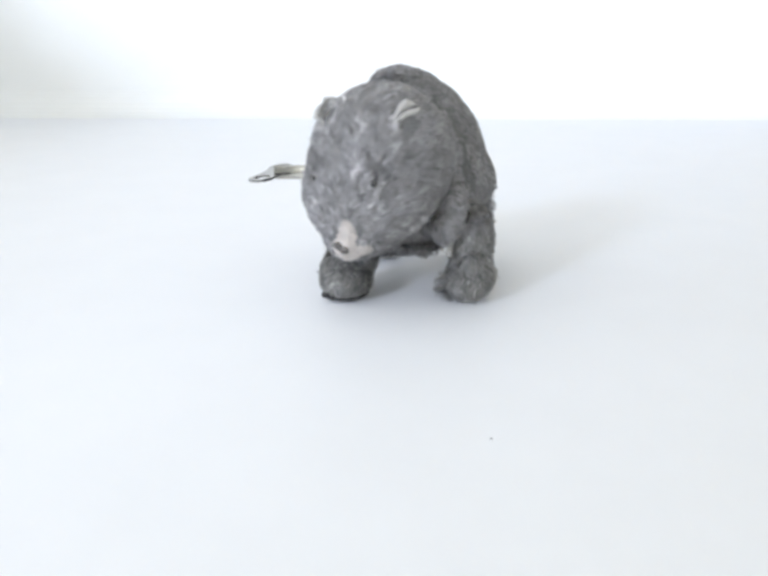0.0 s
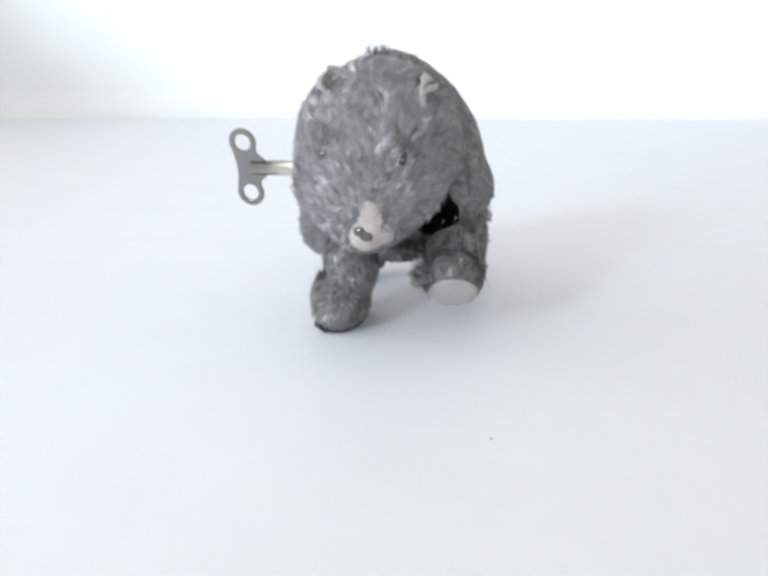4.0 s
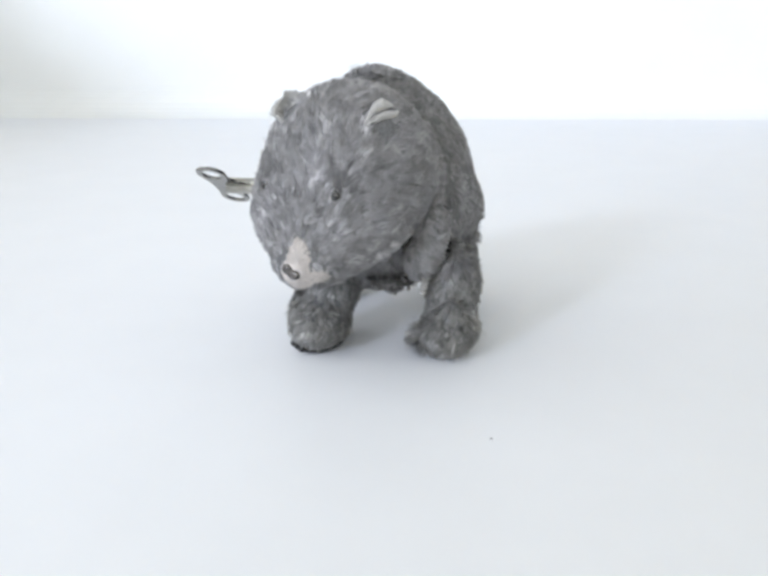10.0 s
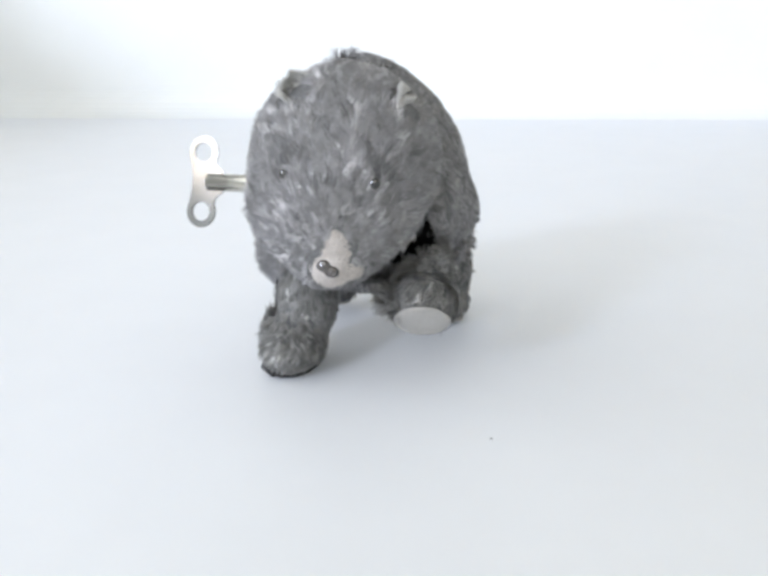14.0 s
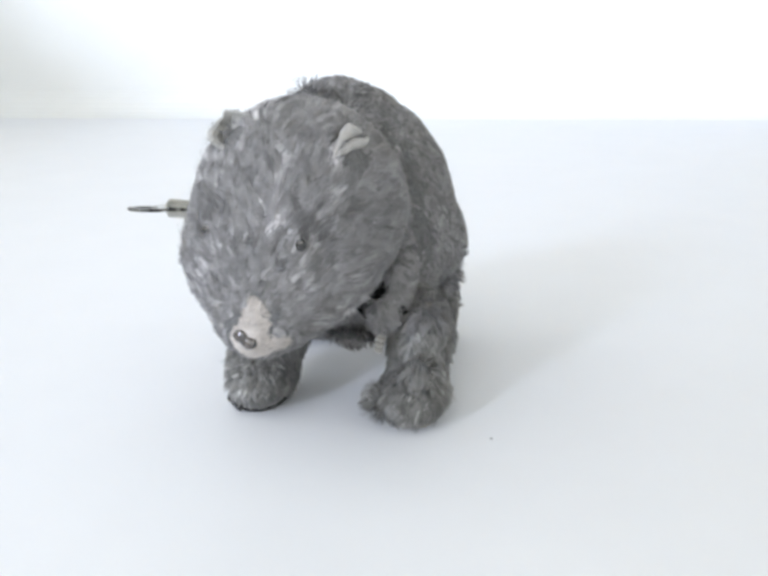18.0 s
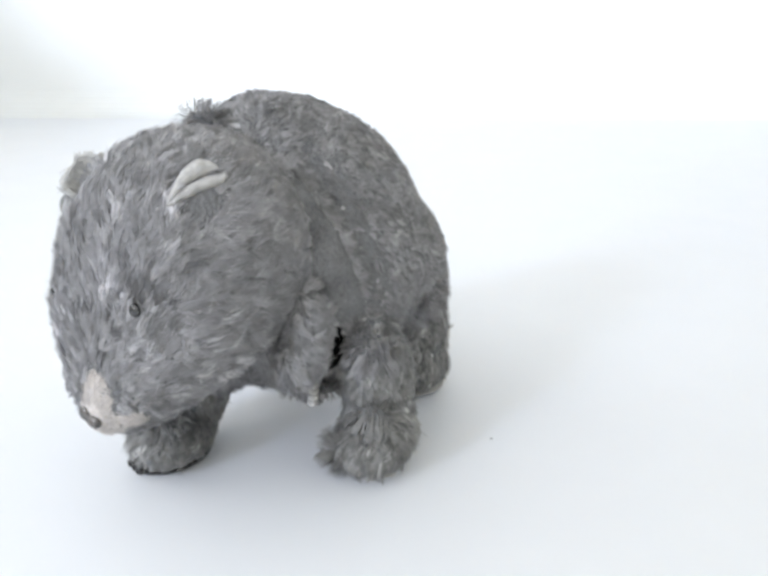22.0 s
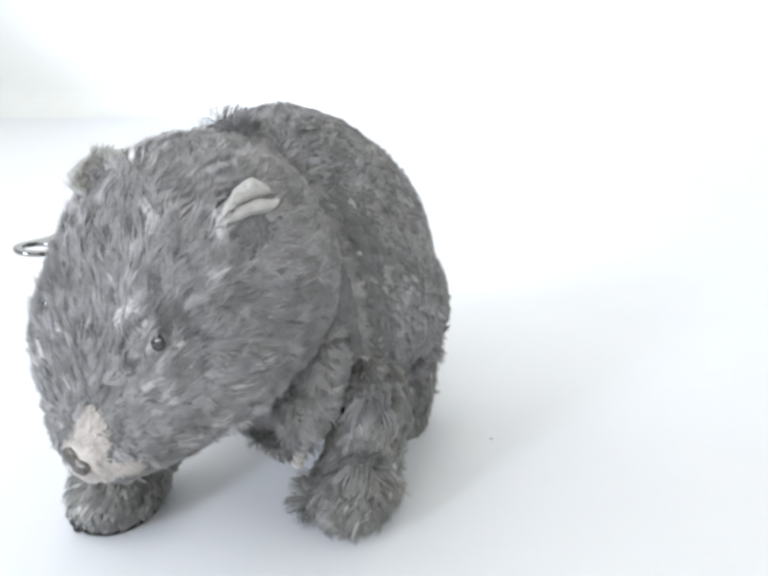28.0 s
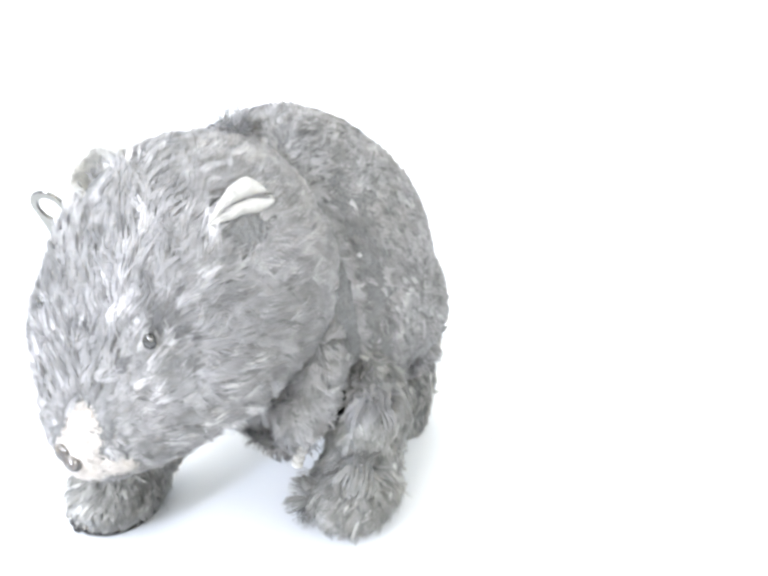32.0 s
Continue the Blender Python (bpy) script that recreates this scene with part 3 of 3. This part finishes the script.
shag("ankle_tuft", front_right, np.array((-38.0, -9.0, -58.0)) - RIGHT_HIP, (1.8, 7, 7), (-0.25, -0.1, 1.0), 520, 9.5, 31, "loose tuft of mohair at the ankle", LEG_FUR, 0.32)
shag("toe_tuft", front_left, np.array((28.0, -15.0, -64.0)) - LEFT_HIP, (4, 5, 4), (-0.9, -0.4, -0.05), 520, 8.0, 32, "loose tuft of mohair at the toes", LEG_FUR)
shag("shin_tuft", front_left, np.array((40.0, -14.0, -50.0)) - LEFT_HIP, (6, 3, 6), (-0.2, -0.5, -0.6), 420, 8.0, 33, "loose tuft of mohair on the shin", LEG_FUR)
shag("shoulder_tuft", front_left, np.array((38.0, -2.0, -31.0)) - LEFT_HIP, (8, 7, 5), (0.0, -0.4, -1.0), 1300, 8.0, 36, "loose mohair falling over the top of the leg")
shag("belly_fringe", body, (14.0, 0.0, -44.0), (11, 8, 3), (0.2, -0.2, -1.0), 700, 5.0, 34, "hanging fringe of mohair under the belly")
shag("hip_tuft", body, (38.5, 60.0, -27.0), (5, 9, 9), (0.7, 0.1, -0.6), 520, 6.0, 35, "loose tuft of mohair on the hip")

# a pale coil between the chest and the left front leg
bm = bmesh.new()
for i in range(5):
    bmesh.ops.create_uvsphere(bm, u_segments=16, v_segments=8, radius=1.0, matrix=Matrix.Translation(((27.0 + 0.35 * i) * MM, (-8 - 0.3 * i) * MM, (-45.5 + 2.3 * i) * MM)) @ pose(0, 0, 0, 12, 14, 0) @ Matrix.Diagonal((1.9 * MM, 1.9 * MM, 1.05 * MM, 1)))
coil = finish("leg_coil", bm, FELT, bear, "pale ringed coil at the shoulder")
coil.location = (0, 0, LIFT * MM)

# winding key: a flat plate with two eyes, slid into a tube that runs into the bear's right flank
KEY = Vector((-93, 37, -12.8))
key = new("winding_key")
key.parent = bear
tagged(key, "nickel winding key with two round eyes")
key.location = (KEY + Vector((0, 0, LIFT))) * MM


def key_plate():
    """The plate's outline in its plane (x towards the bear, z along the wings), with two round holes, 1.4 mm thick."""
    c, ro, rh, t = 14.8, 8.1, 4.7, 0.75
    half = []
    for i in range(9):
        half.append((12.5 - 0.9 * math.sin(math.pi * i / 16), 5.6 * i / 8))
    for i in range(1, 6):
        s = i / 6
        half.append((11.6 - 4.9 * s, 5.6 + 3.9 * s ** 1.6))
    for i in range(25):
        a = math.radians(-28 + 232 * i / 24)
        half.append((ro * math.cos(a), c + ro * math.sin(a)))
    for i in range(1, 8):
        s = i / 8
        half.append((-ro * math.cos(math.radians(24)) + 1.7 * math.sin(math.pi * s / 2), (c - ro * math.sin(math.radians(24))) * (1 - s)))
    outline = half + [(x, -z) for x, z in half[::-1] if z > 0.01]
    bm = bmesh.new()

    def ring(pts, y):
        return [bm.verts.new((x * MM, y * MM, z * MM)) for x, z in pts]
    holes = [[(rh * math.cos(2 * math.pi * i / 28), s * c + rh * math.sin(2 * math.pi * i / 28)) for i in range(28)] for s in (1, -1)]
    for y in (-t, t):
        edges = []
        for pts in [outline] + holes:
            vs = ring(pts, y)
            edges += [bm.edges.new((vs[i], vs[(i + 1) % len(vs)])) for i in range(len(vs))]
        bmesh.ops.triangle_fill(bm, use_beauty=True, edges=edges)
    bm.verts.ensure_lookup_table()
    n = len(bm.verts) // 2
    at = 0
    for pts in [outline] + holes:
        m = len(pts)
        for i in range(m):
            a, b = at + i, at + (i + 1) % m
            bm.faces.new((bm.verts[a], bm.verts[b], bm.verts[b + n], bm.verts[a + n]))
        at += m
    bmesh.ops.recalc_face_normals(bm, faces=bm.faces)
    rim = [e for e in bm.edges if len(e.link_faces) == 2 and e.calc_face_angle() > 1.2]
    bmesh.ops.bevel(bm, geom=rim, offset=0.45 * MM, segments=2, affect="EDGES")
    return bm


plate = finish("plate", key_plate(), STEEL, key, "flat nickel plate with two round eyes", smooth=False)
bm = bmesh.new()
bmesh.ops.create_cone(bm, segments=32, radius1=4.3 * MM, radius2=4.3 * MM, depth=62 * MM, cap_ends=True, matrix=Matrix.Translation((34 * MM, 0, 0)) @ pose(0, 0, 0, 0, 90, 0))
bmesh.ops.bevel(bm, geom=[e for e in bm.edges if len(e.link_faces) == 2 and e.calc_face_angle() > 1], offset=0.6 * MM, segments=2, affect="EDGES")
tube = finish("tube", bm, BRASS, key, "bright nickel tube")


# ---- how it walks: seconds, the neck, tilt, lean and the head's turn; the front legs; the key ----
BODY = [
    (0.0, 0.0116, 0.4538, 0.0728, 0.0, -0.0, -11.4),
    (0.5, 0.0250, 0.4486, 0.0742, -9.1, 7.0, 13.0),
    (1.0, 0.0148, 0.4560, 0.0831, -9.2, 2.2, 17.1),
    (1.5, 0.0121, 0.4449, 0.0810, -5.6, 2.5, 3.2),
    (2.0, 0.0144, 0.4440, 0.0756, -2.6, 1.8, -11.7),
    (2.5, 0.0013, 0.4267, 0.0718, 0.4, -1.7, -12.4),
    (3.0, 0.0048, 0.4224, 0.0730, -1.4, 2.8, -6.6),
    (3.3, 0.0175, 0.4224, 0.0768, -6.7, 8.2, 10.3),
    (3.7, 0.0097, 0.4172, 0.0848, -8.2, 3.6, 13.1),
    (4.1, 0.0032, 0.4094, 0.0839, -7.5, 2.0, 6.7),
    (4.5, 0.0078, 0.4070, 0.0768, -5.0, 3.3, -7.9),
    (5.0, -0.0034, 0.3978, 0.0739, -0.6, -1.7, -14.7),
    (5.5, -0.0013, 0.3937, 0.0730, -1.4, 2.8, -6.6),
    (6.0, 0.0105, 0.3938, 0.0768, -6.7, 8.2, 10.3),
    (6.5, 0.0016, 0.3888, 0.0848, -8.2, 3.6, 13.1),
    (7.0, -0.0061, 0.3812, 0.0839, -7.5, 2.0, 6.7),
    (7.5, -0.0026, 0.3790, 0.0771, -4.6, 3.0, -7.9),
    (8.0, -0.0026, 0.3790, 0.0771, -4.6, 3.0, -11.9),
    (8.5, -0.0026, 0.3790, 0.0771, -4.6, 3.0, 0.1),
    (9.0, -0.0026, 0.3790, 0.0771, -4.6, 3.0, 13.6),
    (9.5, -0.0026, 0.3790, 0.0771, -4.6, 3.0, 7.2),
    (10.0, -0.0026, 0.3790, 0.0771, -4.6, 3.0, -11.3),
    (10.5, -0.0026, 0.3790, 0.0771, -4.6, 3.0, -9.7),
    (11.0, -0.0026, 0.3790, 0.0771, -4.6, 3.0, 7.3),
    (11.5, -0.0026, 0.3790, 0.0771, -4.6, 3.0, 13.2),
    (12.0, -0.0011, 0.3792, 0.0753, -4.6, 4.4, 1.0),
    (12.5, -0.0147, 0.3680, 0.0728, -0.1, -2.0, -14.5),
    (13.0, -0.0092, 0.3605, 0.0730, -2.3, 4.2, -13.8),
    (13.5, 0.0008, 0.3616, 0.0779, -7.3, 7.3, 3.2),
    (14.0, -0.0102, 0.3564, 0.0845, -8.7, 3.2, 12.5),
    (14.5, -0.0159, 0.3486, 0.0821, -6.7, 2.2, 11.1),
    (15.0, -0.0116, 0.3456, 0.0752, -4.9, 4.4, 0.3),
    (15.5, -0.0249, 0.3388, 0.0730, -0.3, -1.1, -13.8),
    (16.0, -0.0243, 0.3304, 0.0726, -1.1, 1.9, -14.9),
    (16.5, -0.0084, 0.3303, 0.0768, -6.6, 7.8, 2.6),
    (17.0, -0.0192, 0.3251, 0.0841, -9.1, 3.4, 12.5),
    (17.5, -0.0253, 0.3184, 0.0832, -8.2, 1.7, 11.8),
    (18.0, -0.0211, 0.3146, 0.0752, -4.9, 4.4, 0.3),
    (18.5, -0.0345, 0.3070, 0.0730, -0.3, -1.1, -13.8),
    (19.0, -0.0341, 0.2978, 0.0726, -1.1, 1.9, -14.9),
    (19.5, -0.0183, 0.2969, 0.0754, -6.5, 8.4, 1.2),
    (20.0, -0.0272, 0.2918, 0.0831, -9.3, 4.3, 11.5),
    (20.5, -0.0336, 0.2869, 0.0845, -8.6, 2.4, 12.9),
    (21.0, -0.0352, 0.2806, 0.0782, -6.7, 2.7, 5.1),
    (21.5, -0.0340, 0.2816, 0.0749, -4.3, 2.8, -7.9),
    (22.0, -0.0479, 0.2693, 0.0719, 0.2, -1.0, -14.9),
    (22.5, -0.0335, 0.2669, 0.0726, -3.7, 7.0, -9.2),
    (23.0, -0.0300, 0.2640, 0.0764, -7.0, 8.1, 3.7),
    (23.5, -0.0393, 0.2585, 0.0835, -8.9, 4.3, 11.5),
    (24.0, -0.0456, 0.2533, 0.0839, -8.5, 2.5, 11.8),
    (24.5, -0.0466, 0.2507, 0.0779, -5.8, 3.8, 4.9),
    (25.0, -0.0452, 0.2524, 0.0749, -4.3, 2.8, -7.9),
    (25.5, -0.0589, 0.2405, 0.0719, 0.2, -1.0, -14.9),
    (26.0, -0.0444, 0.2387, 0.0726, -3.7, 7.0, -9.2),
    (26.5, -0.0408, 0.2364, 0.0718, -4.9, 8.7, -1.4),
    (27.0, -0.0408, 0.2364, 0.0718, -4.9, 8.7, 11.8),
    (27.5, -0.0408, 0.2364, 0.0718, -4.9, 8.7, 8.3),
    (28.0, -0.0408, 0.2364, 0.0718, -4.9, 8.7, -5.8),
    (28.5, -0.0408, 0.2364, 0.0718, -4.9, 8.7, -15.3),
    (29.0, -0.0408, 0.2364, 0.0718, -4.9, 8.7, -9.7),
    (29.5, -0.0408, 0.2364, 0.0718, -4.9, 8.7, 2.7),
    (30.0, -0.0408, 0.2364, 0.0718, -4.9, 8.7, 12.3),
    (30.5, -0.0408, 0.2364, 0.0718, -4.9, 8.7, 4.9),
    (31.0, -0.0408, 0.2364, 0.0718, -4.9, 8.7, -10.7),
    (31.5, -0.0408, 0.2364, 0.0718, -4.9, 8.7, -15.7),
    (32.0, -0.0408, 0.2364, 0.0718, -4.9, 8.7, -8.0),
]
RIGHT_LEG = [
    (0.0, -0.0317, 0.0032, -0.0311, -1.7, 0.0),
    (0.5, -0.0307, 0.0033, -0.0326, 18.4, 0.0),
    (1.0, -0.0216, -0.0020, -0.0427, 8.8, 0.0),
    (1.5, -0.0209, 0.0008, -0.0374, 10.9, 0.0),
    (2.0, -0.0243, 0.0011, -0.0346, 1.6, 0.0),
    (2.5, -0.0306, 0.0032, -0.0310, -5.6, 0.0),
    (3.0, -0.0290, 0.0018, -0.0332, -0.5, 0.0),
    (3.3, -0.0280, -0.0016, -0.0406, 6.2, 0.0),
    (3.7, -0.0258, -0.0004, -0.0422, 14.4, 0.0),
    (4.1, -0.0207, 0.0015, -0.0383, 17.5, 0.0),
    (4.5, -0.0255, 0.0031, -0.0324, 13.7, 0.0),
    (5.0, -0.0291, 0.0040, -0.0300, 1.4, 0.0),
    (5.5, -0.0290, 0.0018, -0.0332, -0.5, 0.0),
    (6.0, -0.0280, -0.0016, -0.0406, 6.2, 0.0),
    (6.5, -0.0258, -0.0004, -0.0422, 14.4, 0.0),
    (7.0, -0.0207, 0.0015, -0.0383, 17.5, 0.0),
    (7.5, -0.0236, 0.0027, -0.0331, 11.4, 0.0),
    (11.5, -0.0236, 0.0027, -0.0331, 11.4, 0.0),
    (12.0, -0.0233, 0.0028, -0.0326, 10.2, 0.0),
    (12.5, -0.0287, 0.0044, -0.0295, -0.6, 0.0),
    (13.0, -0.0304, 0.0011, -0.0343, 0.2, 0.0),
    (13.5, -0.0300, -0.0000, -0.0392, 10.8, 0.0),
    (14.0, -0.0233, 0.0002, -0.0412, 15.6, 0.0),
    (14.5, -0.0205, 0.0022, -0.0360, 18.0, 0.0),
    (15.0, -0.0232, 0.0038, -0.0307, 14.9, 0.0),
    (15.5, -0.0245, 0.0039, -0.0301, -0.1, 0.0),
    (16.0, -0.0282, 0.0017, -0.0331, -2.7, 0.0),
    (16.5, -0.0282, -0.0003, -0.0389, 8.5, 0.0),
    (17.0, -0.0238, 0.0007, -0.0405, 16.9, 0.0),
    (17.5, -0.0211, 0.0024, -0.0367, 20.5, 0.0),
    (18.0, -0.0232, 0.0038, -0.0307, 14.9, 0.0),
    (18.5, -0.0245, 0.0039, -0.0301, -0.1, 0.0),
    (19.0, -0.0282, 0.0017, -0.0331, -2.7, 0.0),
    (19.5, -0.0289, 0.0003, -0.0378, 9.0, 0.0),
    (20.0, -0.0258, 0.0012, -0.0397, 18.3, 0.0),
    (20.5, -0.0208, 0.0022, -0.0380, 21.7, 0.0),
    (21.0, -0.0205, 0.0037, -0.0311, 21.3, 0.0),
    (21.5, -0.0232, 0.0040, -0.0299, 13.4, 0.0),
    (22.0, -0.0265, 0.0043, -0.0297, -1.8, 0.0),
    (22.5, -0.0303, 0.0012, -0.0348, 4.2, 0.0),
    (23.0, -0.0292, 0.0007, -0.0378, 11.4, 0.0),
    (23.5, -0.0234, 0.0016, -0.0392, 19.7, 0.0),
    (24.0, -0.0205, 0.0030, -0.0345, 22.0, 0.0),
    (24.5, -0.0170, 0.0036, -0.0314, 19.8, 0.0),
    (25.0, -0.0232, 0.0040, -0.0299, 13.4, 0.0),
    (25.5, -0.0265, 0.0043, -0.0297, -1.8, 0.0),
    (26.0, -0.0303, 0.0012, -0.0348, 4.2, 0.0),
    (26.5, -0.0303, 0.0012, -0.0352, 5.8, 0.0),
    (32.0, -0.0303, 0.0012, -0.0352, 5.8, 0.0),
]
LEFT_LEG = [
    (0.0, 0.0327, 0.0051, -0.0257, 16.7, 0.0),
    (0.5, 0.0283, 0.0060, -0.0263, -8.0, 0.0),
    (1.0, 0.0277, 0.0060, -0.0303, -34.0, -14.3),
    (1.5, 0.0298, 0.0060, -0.0323, -22.0, -9.3),
    (2.0, 0.0340, 0.0035, -0.0310, 7.1, 0.0),
    (2.5, 0.0369, 0.0051, -0.0264, 14.9, 0.0),
    (3.0, 0.0354, 0.0055, -0.0240, 17.8, 0.0),
    (3.3, 0.0352, 0.0060, -0.0222, -12.0, 0.0),
    (3.7, 0.0279, 0.0060, -0.0258, -32.0, -13.5),
    (4.1, 0.0281, 0.0060, -0.0331, -32.0, -13.5),
    (4.5, 0.0329, 0.0044, -0.0282, 18.6, 0.0),
    (5.0, 0.0338, 0.0045, -0.0283, 15.8, 0.0),
    (5.5, 0.0354, 0.0055, -0.0240, 17.8, 0.0),
    (6.0, 0.0352, 0.0060, -0.0222, -12.0, 0.0),
    (6.5, 0.0279, 0.0060, -0.0258, -32.0, -13.5),
    (7.0, 0.0281, 0.0060, -0.0331, -32.0, -13.5),
    (7.5, 0.0346, 0.0042, -0.0293, 15.3, 0.0),
    (11.5, 0.0346, 0.0042, -0.0293, 15.3, 0.0),
    (12.0, 0.0365, 0.0047, -0.0283, 9.7, 0.0),
    (12.5, 0.0364, 0.0047, -0.0275, 15.4, 0.0),
    (13.0, 0.0375, 0.0057, -0.0232, 17.4, 0.0),
    (13.5, 0.0388, 0.0060, -0.0221, -14.0, 0.0),
    (14.0, 0.0261, 0.0060, -0.0271, -32.0, -13.5),
    (14.5, 0.0235, 0.0060, -0.0332, -30.0, -12.6),
    (15.0, 0.0370, 0.0046, -0.0284, 9.8, 0.0),
    (15.5, 0.0408, 0.0045, -0.0287, 9.9, 0.0),
    (16.0, 0.0393, 0.0055, -0.0240, 17.8, 0.0),
    (16.5, 0.0407, 0.0060, -0.0224, -8.0, 0.0),
    (17.0, 0.0268, 0.0060, -0.0256, -32.0, -13.5),
    (17.5, 0.0311, 0.0060, -0.0319, -28.0, -11.8),
    (18.0, 0.0370, 0.0046, -0.0284, 9.8, 0.0),
    (18.5, 0.0408, 0.0045, -0.0287, 9.9, 0.0),
    (19.0, 0.0393, 0.0055, -0.0240, 17.8, 0.0),
    (19.5, 0.0406, 0.0060, -0.0211, -8.0, 0.0),
    (20.0, 0.0290, 0.0060, -0.0235, -32.0, -13.5),
    (20.5, 0.0304, 0.0060, -0.0294, -32.0, -13.5),
    (21.0, 0.0350, 0.0060, -0.0265, -6.0, 0.0),
    (21.5, 0.0378, 0.0047, -0.0279, 12.9, 0.0),
    (22.0, 0.0412, 0.0052, -0.0256, 16.5, 0.0),
    (22.5, 0.0402, 0.0062, -0.0208, 18.3, 0.0),
    (23.0, 0.0389, 0.0060, -0.0173, -4.0, 0.0),
    (23.5, 0.0311, 0.0060, -0.0243, -31.0, -13.1),
    (24.0, 0.0298, 0.0060, -0.0284, -34.0, -14.3),
    (24.5, 0.0466, 0.0060, -0.0259, -8.0, 0.0),
    (25.0, 0.0378, 0.0047, -0.0279, 12.9, 0.0),
    (25.5, 0.0412, 0.0052, -0.0256, 16.5, 0.0),
    (26.0, 0.0402, 0.0062, -0.0208, 18.3, 0.0),
    (26.5, 0.0382, 0.0065, -0.0196, 18.0, 0.0),
    (32.0, 0.0382, 0.0065, -0.0196, 18.0, 0.0),
]
SWAY = [
    (0.0, -3.2, 2.3, 1.5, -2.2),
    (0.5, -1.9, 1.5, 1.4, -2.1),
    (1.0, -1.3, 1.1, 1.4, -1.9),
    (2.0, -5.2, 3.8, 1.3, -1.6),
    (2.5, -2.6, 2.0, 1.3, -1.5),
    (5.0, -1.9, 1.7, 1.1, -0.7),
    (5.5, -2.6, 2.1, 1.1, -0.6),
    (6.0, -3.9, 3.0, 1.1, -0.4),
    (7.0, -2.2, 1.6, 1.2, -0.5),
    (7.5, -4.0, 2.7, 1.3, -0.6),
    (9.0, -3.5, 2.1, 1.6, -0.8),
    (12.0, -4.2, 3.0, 1.4, -0.4),
    (12.5, -0.8, 0.6, 1.4, -0.3),
    (13.0, 0.4, -0.2, 1.4, -0.3),
    (14.0, -1.7, 1.4, 1.3, -0.1),
    (15.0, -1.3, 1.2, 1.5, 0.0),
    (15.7, 2.6, -1.3, 1.6, 0.1),
    (17.0, -0.6, 0.9, 1.8, 0.3),
    (18.0, -0.5, 1.3, 1.0, 0.8),
    (18.5, 3.5, -1.2, 0.6, 1.1),
    (19.0, 4.2, -1.3, 0.1, 1.4),
    (19.5, 1.6, 0.7, -0.3, 1.7),
    (20.0, 1.1, 1.3, -0.7, 2.0),
    (21.0, 2.5, 0.8, -1.6, 2.6),
    (22.0, 7.1, -3.3, -2.5, 1.6),
    (22.5, 4.5, -1.9, -3.0, 1.2),
    (23.0, 1.3, -0.2, -3.5, 0.7),
    (24.0, 2.7, -2.0, -4.4, -0.2),
    (25.0, 5.2, -3.8, -3.6, 0.4),
    (25.5, 7.7, -5.4, -3.2, 0.6),
    (26.5, 3.7, -2.6, -2.4, 1.2),
    (30.0, 3.1, -2.0, 0.5, 3.2),
    (32.0, 3.1, -2.0, 0.5, 3.2),
]
KEY_TURN = [(0.0, 94.0), (1.0, 69.0), (2.0, 47.0), (3.0, 33.2), (4.0, 19.4), (5.0, 5.5), (6.0, -22.0), (7.0, -44.0), (8.0, -65.0), (9.0, -87.7), (10.0, -118.0), (11.0, -140.0), (12.0, -163.0), (13.0, -173.6), (14.0, -186.0), (15.0, -209.0), (16.0, -232.0), (17.0, -255.0), (18.0, -274.0), (19.0, -296.0), (20.0, -318.0), (21.0, -332.0), (22.0, -346.0), (23.0, -360.0), (24.0, -372.0), (25.0, -389.0), (26.0, -406.0), (27.0, -423.0), (28.0, -445.5), (29.0, -463.3), (30.0, -480.0), (31.0, -493.3), (32.0, -506.7)]


def motions():
    base = pose(0, 0, -LIFT * MM)
    turn = pose(0, 0, 0, 0, 0, -17.0)
    walk(bear, [(t, Matrix.Translation((x, y, z)) @ turn @ pose(0, 0, 0, p) @ pose(0, 0, 0, 0, r) @ base) for t, x, y, z, p, r, _ in BODY])
    walk(head, [(t, pose(0, 0, LIFT * MM, 0, 0, a)) for t, _, _, _, _, _, a in BODY])
    walk(collar, [(t, pose(0, 0, LIFT * MM, 0, 0, 0.5 * a)) for t, _, _, _, _, _, a in BODY])
    walk(body, [(t, pose(s * MM, 0, LIFT * MM, 0, 0, a) @ pose(0, 0, 0, 0, r) @ pose(0, 0, 0, p)) for t, s, a, r, p in SWAY])
    for ob, rows in ((front_right, RIGHT_LEG), (front_left, LEFT_LEG)):
        walk(ob, [(t, pose(x, y, z + LIFT * MM, a) @ pose(0, 0, 0, 0, b)) for t, x, y, z, a, b in rows])
    for ob, hip in ((rear_left, REAR_LEFT_HIP), (rear_right, REAR_RIGHT_HIP)):
        walk(ob, [(t, pose(s * MM, 0, LIFT * MM, 0, 0, a) @ Matrix.Translation(Vector(hip) * MM)) for t, s, a, _, _ in SWAY])
    at, side = [s[0] for s in SWAY], [s[1] for s in SWAY]
    shift = ([0, 23, 24, 25, 32], [0, 0, -5, -1, 0])
    walk(key, [(t, Matrix.Translation((KEY + Vector((np.interp(t, at, side) + np.interp(t, *shift), 0, LIFT + 0.5 * np.interp(t, at, side)))) * MM) @ pose(0, 0, 0, 0, -4) @ pose(0, 0, 0, a)) for t, a in KEY_TURN])


motions()
